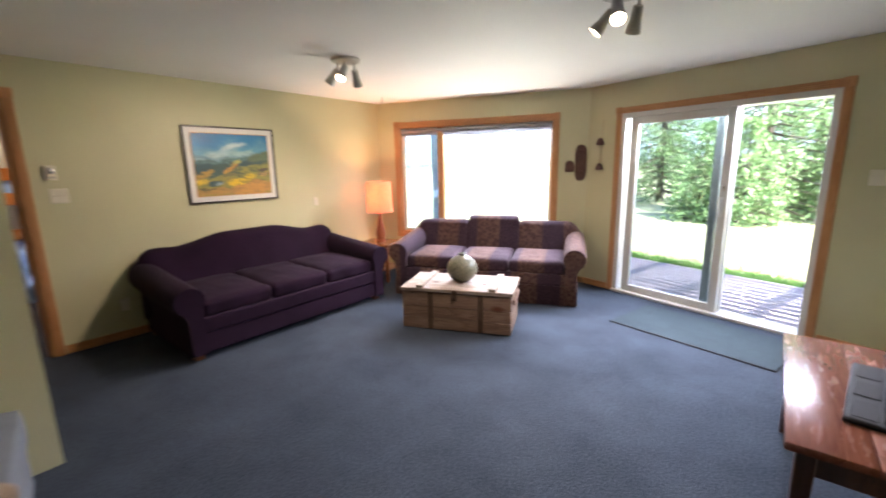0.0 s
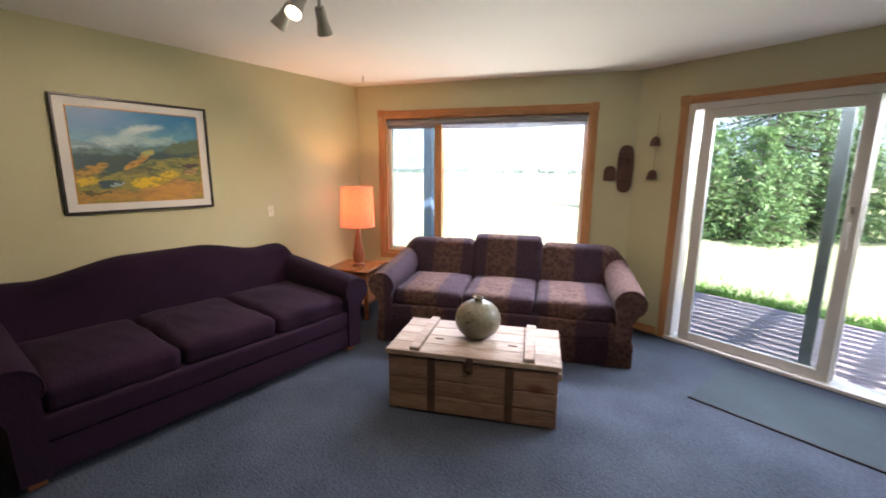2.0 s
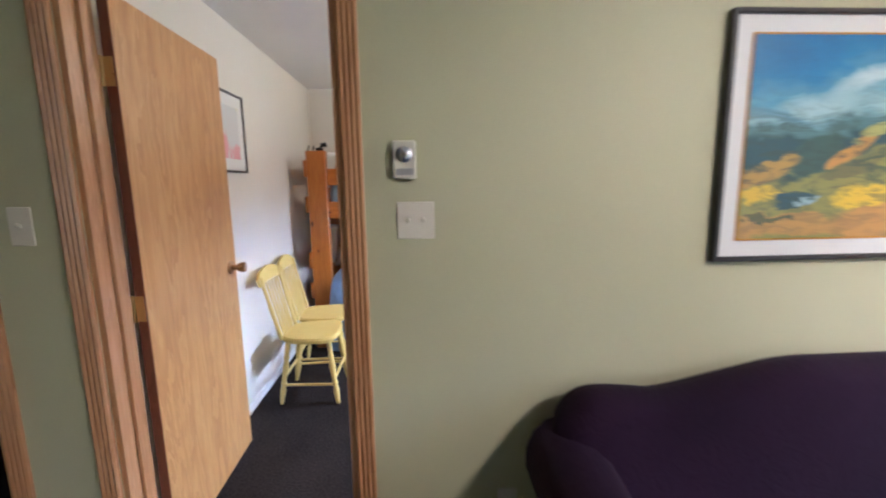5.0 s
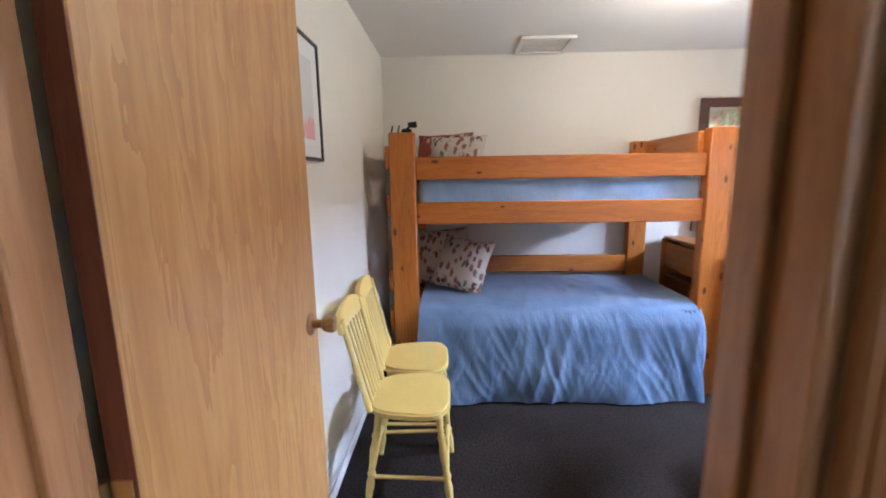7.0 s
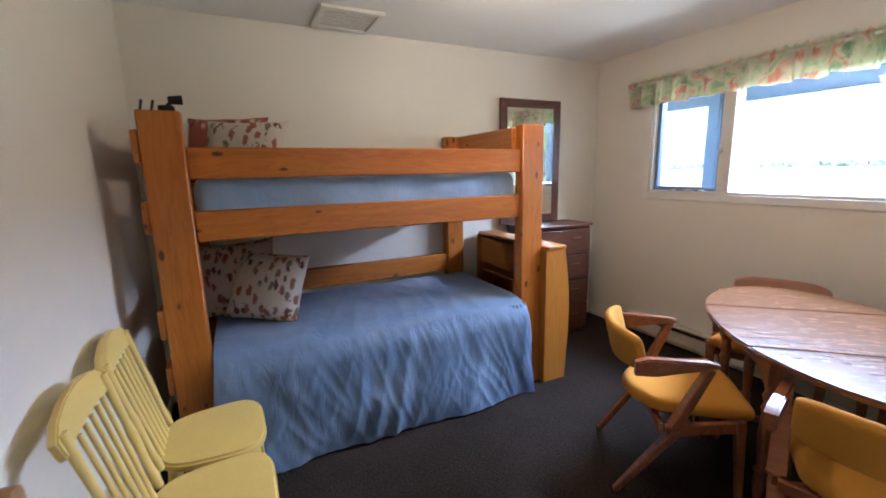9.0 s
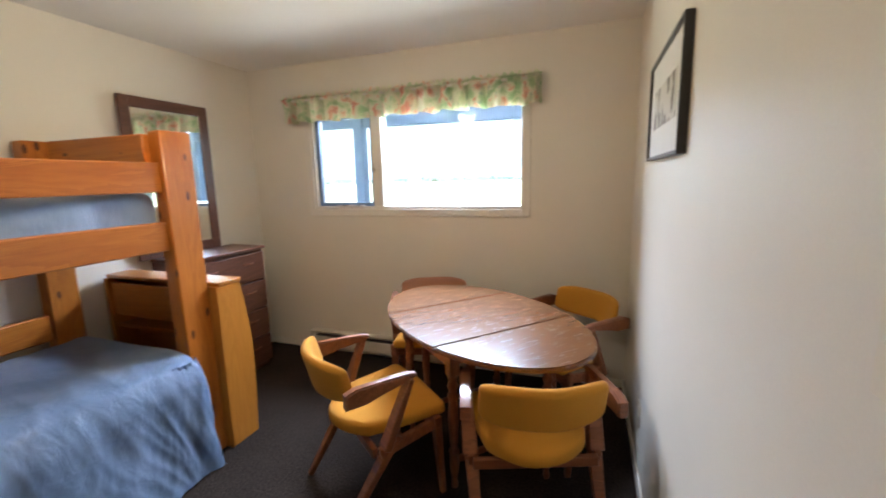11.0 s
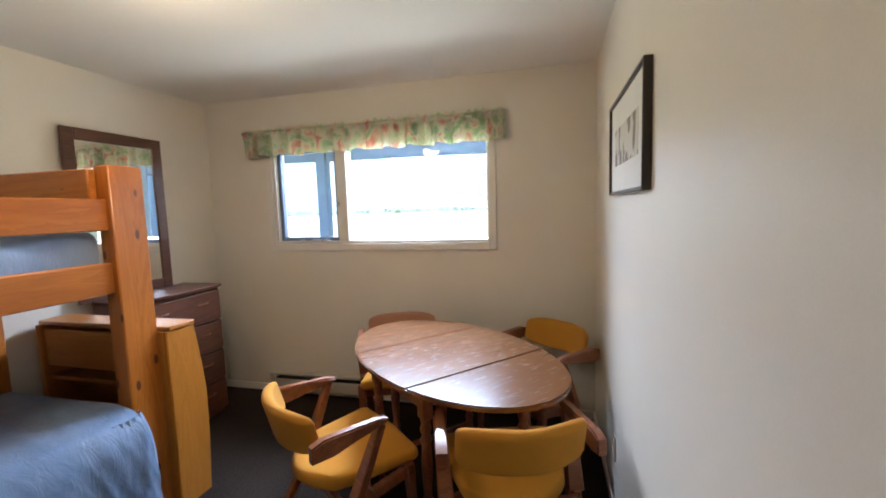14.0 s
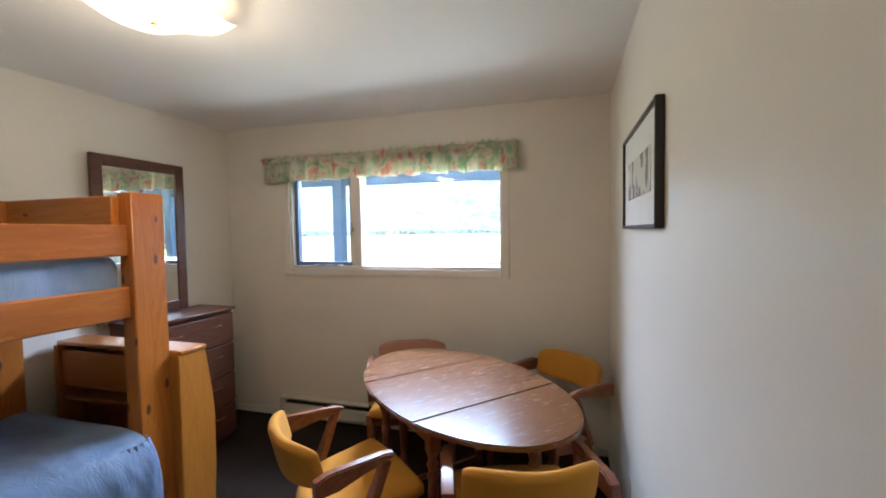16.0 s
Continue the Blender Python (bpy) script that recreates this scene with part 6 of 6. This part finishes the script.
# baseboard heater
ht = thing("baseboard_heater", pose(0, BY1 - 0.0135, 0), "beige electric baseboard heater under the bedroom window", "heater")
hx0, hx1 = -6.72, -5.0
part("back_plate", boxed((hx0, -0.012, 0.03), (hx1, 0.0, 0.19), 0.002), M_HEATER, ht)
part("front_cover", boxed((hx0 + 0.02, -0.066, 0.055), (hx1 - 0.02, -0.054, 0.145), 0.004), M_HEATER, ht)
part("top_lip", beam(bmesh.new(), (hx0 + 0.02, -0.034, 0.184), (hx1 - 0.02, -0.034, 0.184), 0.066, 0.010, bevel=0.002), M_HEATER, ht)
part("fin_core", boxed((hx0 + 0.03, -0.050, 0.06), (hx1 - 0.03, -0.013, 0.15), 0), M_BLACK, ht, "dark heating fins")
for x in (hx0, hx1 - 0.05):
    part("end_cap", boxed((x, -0.068, 0.03), (x + 0.05, -0.0125, 0.19), 0.004), M_HEATER, ht)

# oval table
TABLE = pose(-5.0, 2.977, 0, 0, 0, -42.5)
tb = thing("oval_table", TABLE, "oval drop-leaf oak table with turned legs, leaves raised", "table")
ra, rb, tz = 0.708, 0.438, 0.738


def oval_piece(a0, a1):
    """The stretch of the oval between two cuts across its long axis."""
    pts = []
    n = 40
    for i in range(n + 1):
        x = a0 + (a1 - a0) * i / n
        pts.append((x, -rb * max(0, 1 - abs(x / ra) ** 2.05) ** 0.5))
    for i in range(n + 1):
        x = a1 + (a0 - a1) * i / n
        y = rb * max(0, 1 - abs(x / ra) ** 2.05) ** 0.5
        if y > 1e-4 or 0 < i < n:
            pts.append((x, y))
    clean = []
    for q in pts:
        if not clean or (Vector(q) - Vector(clean[-1])).length > 1e-4:
            clean.append(q)
    if (Vector(clean[0]) - Vector(clean[-1])).length < 1e-4:
        clean.pop()
    bm = prism(bmesh.new(), clean, tz - 0.024, tz)
    rim = [e for e in bm.edges if abs(e.verts[0].co.z - e.verts[1].co.z) < 1e-6]
    bmesh.ops.bevel(bm, geom=rim, offset=0.006, segments=2, affect="EDGES")
    return bm


def leg_bm(x, y, h):
    bm = bmesh.new()
    beam(bm, (x, y, h - 0.14), (x, y, h), 0.052, 0.052, bevel=0.003)
    turned(bm, (x, y, 0.0), (x, y, h - 0.14), [(0.014, 0), (0.018, 0.03), (0.013, 0.07), (0.024, 0.20), (0.020, 0.30), (0.026, 0.33), (0.017, 0.36), (0.026, 0.62), (0.021, 0.78), (0.027, 0.82), (0.018, 0.86), (0.027, 0.91), (0.019, 0.95), (0.026, 1.0)], 16)
    return bm


for name, a0, a1 in (("leaf", -ra, -0.27), ("tabletop", -0.268, 0.268), ("leaf", 0.27, ra)):
    part(name, oval_piece(a0, a1), M_OAK, tb)
for x in (-0.23, 0.23):
    part("apron", boxed((x - 0.010, -0.30, tz - 0.125), (x + 0.010, 0.30, tz - 0.0245), 0.002), M_TEAK, tb)
for y in (-0.31, 0.31):
    part("apron", boxed((-0.22, y - 0.010, tz - 0.125), (0.22, y + 0.010, tz - 0.0245), 0.002), M_TEAK, tb)
for x in (-0.25, 0.25):
    for y in (-0.30, 0.30):
        part("leg", leg_bm(x, y, tz - 0.025), M_TEAK, tb)
for s in (-1, 1):
    part("gate_leg", leg_bm(s * 0.42, s * 0.12, tz - 0.025), M_TEAK, tb)
    part("gate_rail", beam(bmesh.new(), (s * 0.22, s * 0.29, 0.62), (s * 0.42, s * 0.12, 0.62), 0.022, 0.05), M_TEAK, tb)
    part("stretcher", beam(bmesh.new(), (s * 0.25, -0.30, 0.14), (s * 0.25, 0.30, 0.14), 0.022, 0.03), M_TEAK, tb)


def armchair(m, label):
    """A mid-century armchair. Local +y is forward, the seat's centre over the origin."""
    c = thing("mustard_armchair", m, label, "chair", "armchairs round the oval table")
    bm = soft_box((0.50, 0.47, 0.062), 0.028, 14, 0.018, 0.004, 1.0)
    for v in bm.verts:
        f = v.co.y / 0.47 + 0.5
        u = v.co.x / 0.25
        v.co.x *= 0.80 + 0.24 * f
        v.co.y += 0.018 * (1 - u * u) if f > 0.5 else 0.115 * u * u * (1 - 2 * f) + 0.01 * (1 - 2 * f)
    part("seat", bm, M_MUSTARD, c, "mustard wool seat", pose(0, 0, 0.388, 4, 0, 0))
    # back pad: a curved pad
    bm = soft_box((0.47, 0.045, 0.175), 0.021, 14, 0, 0.003, 2.0)
    for v in bm.verts:
        u = v.co.x / 0.235
        v.co.z = 0.0875 + (v.co.z - 0.0875) * (1.04 - 0.30 * abs(u) ** 5) - 0.012 * u * u
        v.co.y += 0.075 * u * u
    part("backrest", bm, M_MUSTARD, c, "mustard wool back pad", pose(0, -0.262, 0.570, 14, 0, 0))
    for s in (-1, 1):
        part("front_leg", beam(bmesh.new(), (s * 0.235, 0.215, 0.0), (s * 0.252, 0.175, 0.415), 0.024, 0.028, 0.036, 0.050, up=(1, 0, 0)), M_TEAK, c)
        part("back_leg", beam(bmesh.new(), (s * 0.235, -0.285, 0.0), (s * 0.258, -0.02, 0.40), 0.024, 0.028, 0.036, 0.060, up=(1, 0, 0)), M_TEAK, c)
        part("side_rail", beam(bmesh.new(), (s * 0.256, -0.10, 0.335), (s * 0.25, 0.20, 0.385), 0.030, 0.048, up=(0, 0, 1)), M_TEAK, c)
        # slanting arm support and the arm itself
        part("arm_support", beam(bmesh.new(), (s * 0.258, -0.075, 0.35), (s * 0.270, 0.045, 0.640), 0.036, 0.064, 0.030, 0.046, up=(1, 0, 0)), M_TEAK, c)
        prof = [(-0.245, 0.595), (-0.245, 0.655), (-0.20, 0.670), (-0.06, 0.667), (0.03, 0.665), (0.075, 0.655), (0.077, 0.643), (0.03, 0.630), (-0.07, 0.614), (-0.16, 0.594)]
        bm = bmesh.new()
        slab_profile(bm, prof, "yz", -0.020, 0.020, 0.006)
        part("armrest", bm, M_TEAK, c, m=pose(s * 0.268, 0, 0, 0, 0, s * 4))
    part("front_rail", boxed((-0.24, 0.165, 0.345), (0.24, 0.19, 0.385), 0.004), M_TEAK, c)
    part("back_rail", boxed((-0.25, -0.13, 0.315), (0.25, -0.105, 0.36), 0.004), M_TEAK, c)
    return c


first = armchair(pose(-5.38, 2.518, 0, 0, 0, -38.5), "mustard upholstered teak armchair pulled out from the table")
copy_thing(first, pose(-4.66, 2.535, 0, 0, 0, 20))["label"] = "mustard upholstered teak armchair with its back to the door"
copy_thing(first, pose(-4.60, 3.39, 0, 0, 0, 139))["label"] = "mustard upholstered teak armchair in the corner by the wall"
salmon_chair = copy_thing(first, pose(-5.43, 3.43, 0, 0, 0, 199))
salmon_chair["label"] = "teak armchair with a salmon-brown back pad before the heater"
# this chair's back pad gets its own salmon-brown material
for ob in salmon_chair.children:
    if ob.name.startswith("backrest"):
        ob.data = ob.data.copy()
        ob.data.materials[0] = M_TANPAD


def kitchen_chair(m, label):
    """A painted spindle-back chair. Local +y is forward."""
    c = thing("yellow_chair", m, label, "chair", "painted chairs by the wall")
    out = []
    for k in range(40):
        a = 2 * math.pi * k / 40
        x, y = 0.195 * math.copysign(abs(math.cos(a)) ** 0.55, math.cos(a)), 0.185 * math.copysign(abs(math.sin(a)) ** 0.6, math.sin(a))
        out.append((x * (1 + 0.10 * y / 0.185), y))
    bm = prism(bmesh.new(), out, 0.415, 0.45)
    rim = [e for e in bm.edges if abs(e.verts[0].co.z - e.verts[1].co.z) < 1e-6]
    bmesh.ops.bevel(bm, geom=rim, offset=0.009, segments=3, affect="EDGES")
    part("seat", bm, M_YELLOW, c)
    spin = [(0.012, 0), (0.015, 0.08), (0.019, 0.22), (0.013, 0.30), (0.020, 0.34), (0.013, 0.38), (0.021, 0.60), (0.014, 0.72), (0.020, 0.76), (0.014, 0.80), (0.018, 1.0)]
    for sx in (-1, 1):
        part("front_leg", turned(bmesh.new(), (sx * 0.19, 0.185, 0), (sx * 0.15, 0.135, 0.417), spin), M_YELLOW, c)
        part("back_leg", turned(bmesh.new(), (sx * 0.17, -0.19, 0), (sx * 0.14, -0.13, 0.417), spin), M_YELLOW, c)
        part("side_stretcher", rod(bmesh.new(), (sx * 0.181, 0.165, 0.13), (sx * 0.164, -0.175, 0.13), 0.009), M_YELLOW, c)
        part("back_post", turned(bmesh.new(), (sx * 0.155, -0.165, 0.44), (sx * 0.165, -0.265, 0.86), [(0.013, 0), (0.016, 0.1), (0.011, 0.2), (0.015, 0.5), (0.011, 0.6), (0.014, 1.0)]), M_YELLOW, c)
    part("front_stretcher", rod(bmesh.new(), (-0.178, 0.168, 0.17), (0.178, 0.168, 0.17), 0.010), M_YELLOW, c)
    part("back_stretcher", rod(bmesh.new(), (-0.162, -0.172, 0.17), (0.162, -0.172, 0.17), 0.010), M_YELLOW, c)
    crest = [(-0.185, 0.0), (-0.195, 0.05), (-0.15, 0.085), (-0.08, 0.105), (0.0, 0.112), (0.08, 0.105), (0.15, 0.085), (0.195, 0.05), (0.185, 0.0), (0.10, 0.012), (0.0, 0.016), (-0.10, 0.012)]
    part("crest_rail", slab_profile(bmesh.new(), crest, "xz", -0.011, 0.011, 0.004), M_YELLOW, c, m=pose(0, -0.262, 0.80, 13, 0, 0))
    for x in (-0.095, -0.048, 0.0, 0.048, 0.095):
        part("spindle", rod(bmesh.new(), (x * 0.9, -0.165, 0.44), (x * 1.05, -0.255, 0.815), 0.0085, 0.007, 8), M_YELLOW, c)
    return c


kc = kitchen_chair(pose(-5.555, 0.575, 0), "pale yellow painted spindle-back chair against the bedroom wall")
copy_thing(kc, pose(-5.965, 0.56, 0, 0, 0, 2))["label"] = "pale yellow painted spindle-back chair next to the bunk bed"


def framed(name, m, w, h, depth, art, label, border=0.05):
    """A framed picture in the local xz plane, its face to -y."""
    p = thing(name, m, label, "picture")
    part("backing", boxed((-w / 2 + 0.004, -depth * 0.6, -h / 2 + 0.004), (w / 2 - 0.004, -0.001, h / 2 - 0.004), 0), M_MATBOARD, p)
    f = min(0.013, border * 0.6)
    fr = part("frame", boxed((-w / 2, -depth, -h / 2), (-w / 2 + f, -0.001, h / 2), 0.002), M_FRAME, p)
    for a, b in (((w / 2 - f, -h / 2), (w / 2, h / 2)), ((-w / 2 + f, -h / 2), (w / 2 - f, -h / 2 + f)), ((-w / 2 + f, h / 2 - f), (w / 2 - f, h / 2))):
        part("frame_bar", boxed((a[0], -depth, a[1]), (b[0], -0.001, b[1]), 0.002), M_FRAME, fr)
    part("print", boxed((-w / 2 + border, -depth * 0.6 - 0.0015, -h / 2 + border), (w / 2 - border, -depth * 0.6 - 0.0003, h / 2 - border), 0), art, p)
    return p


framed("flower_picture", pose(-5.29, BY0, 1.745, 0, 0, 180), 0.46, 0.46, 0.022, M_PINKPIC, "pink and yellow flower print in a thin dark frame", 0.08)
framed("shell_picture", pose(XB, 2.647, 1.712, 0, 0, -90), 0.72, 0.39, 0.028, M_SHELLPIC, "pencil drawing on a grey mat in a black frame", 0.12)
sm = framed("small_glass_picture", pose(XB, 1.256, 1.487, 0, 0, -90), 0.22, 0.118, 0.010, M_MATBOARD, "small framed plaque with a round line drawing", 0.008)
bm = lathe([(0.038, 0), (0.038, 0.002), (0.033, 0.002), (0.033, 0)], 32, False)
part("ring", bm, M_FRAME, sm, m=pose(-0.06, -0.0078, 0.012, 90, 0, 0))
for z in (-0.03, -0.05):
    part("line", boxed((-0.09, -0.0090, z - 0.002), (0.09, -0.0077, z + 0.002), 0), M_FRAME, sm)

# ceiling lamp and vent
cl = thing("ceiling_lamp", pose(-5.84, 2.07, HB, 0, 0, 20), "lit square glass ceiling lamp with turned-up corners", "lamp")
part("ceiling_pan", lathe([(0.10, 0), (0.10, -0.03)][::-1], 28), M_WHITE, cl)


def dish(u, v):
    x, y = (u - 0.5) * 0.40, (v - 0.5) * 0.40
    r = max(abs(u - 0.5), abs(v - 0.5)) * 2
    k = math.hypot(u - 0.5, v - 0.5) / 0.707
    return (x, y, -0.125 + 0.085 * k ** 2.2 - 0.01 * math.sin(u * 9.42) * r)


bm = cloth_sheet(24, 24, dish)
bmesh.ops.solidify(bm, geom=bm.faces[:], thickness=0.005)
part("glass_shade", bm, M_DIFFUSER, cl)
part("finial", lathe([(0.004, -0.148), (0.010, -0.144), (0.012, -0.136), (0.006, -0.128)], 16), M_BRASS, cl)
pl = new_at("ceiling_lamp_light", bpy.data.lights.new("ceiling_lamp_light", "POINT"), pose(-5.84, 2.07, HB - 0.20))
pl.data.energy, pl.data.color, pl.data.shadow_soft_size = 2.5, (1.0, 0.76, 0.47), 0.10
vt = thing("ceiling_vent", pose(-6.98, 1.45, HB), "white square ceiling vent with slanting slats", "vent")
for a, b in (((-0.19, -0.19), (-0.155, 0.19)), ((0.155, -0.19), (0.19, 0.19)), ((-0.155, -0.19), (0.155, -0.155)), ((-0.155, 0.155), (0.155, 0.19))):
    part("frame", boxed((a[0], a[1], -0.022), (b[0], b[1], -0.001), 0.004), M_WHITE, vt)
part("backing", boxed((-0.155, -0.155, -0.004), (0.155, 0.155, -0.001), 0), M_HEATER, vt)
for k in range(7):
    x = -0.13 + k * 0.0433
    part("slat", beam(bmesh.new(), (x, -0.154, -0.012), (x, 0.154, -0.012), 0.026, 0.003, bevel=0), M_WHITE, vt, m=pose(0, 0, 0))
plate("wall_outlet", pose(XB, 2.95, 0.32, 0, 0, -90), "ivory wall outlet low on the bedroom wall", 0.070, 0.116, (0,), "outlet")
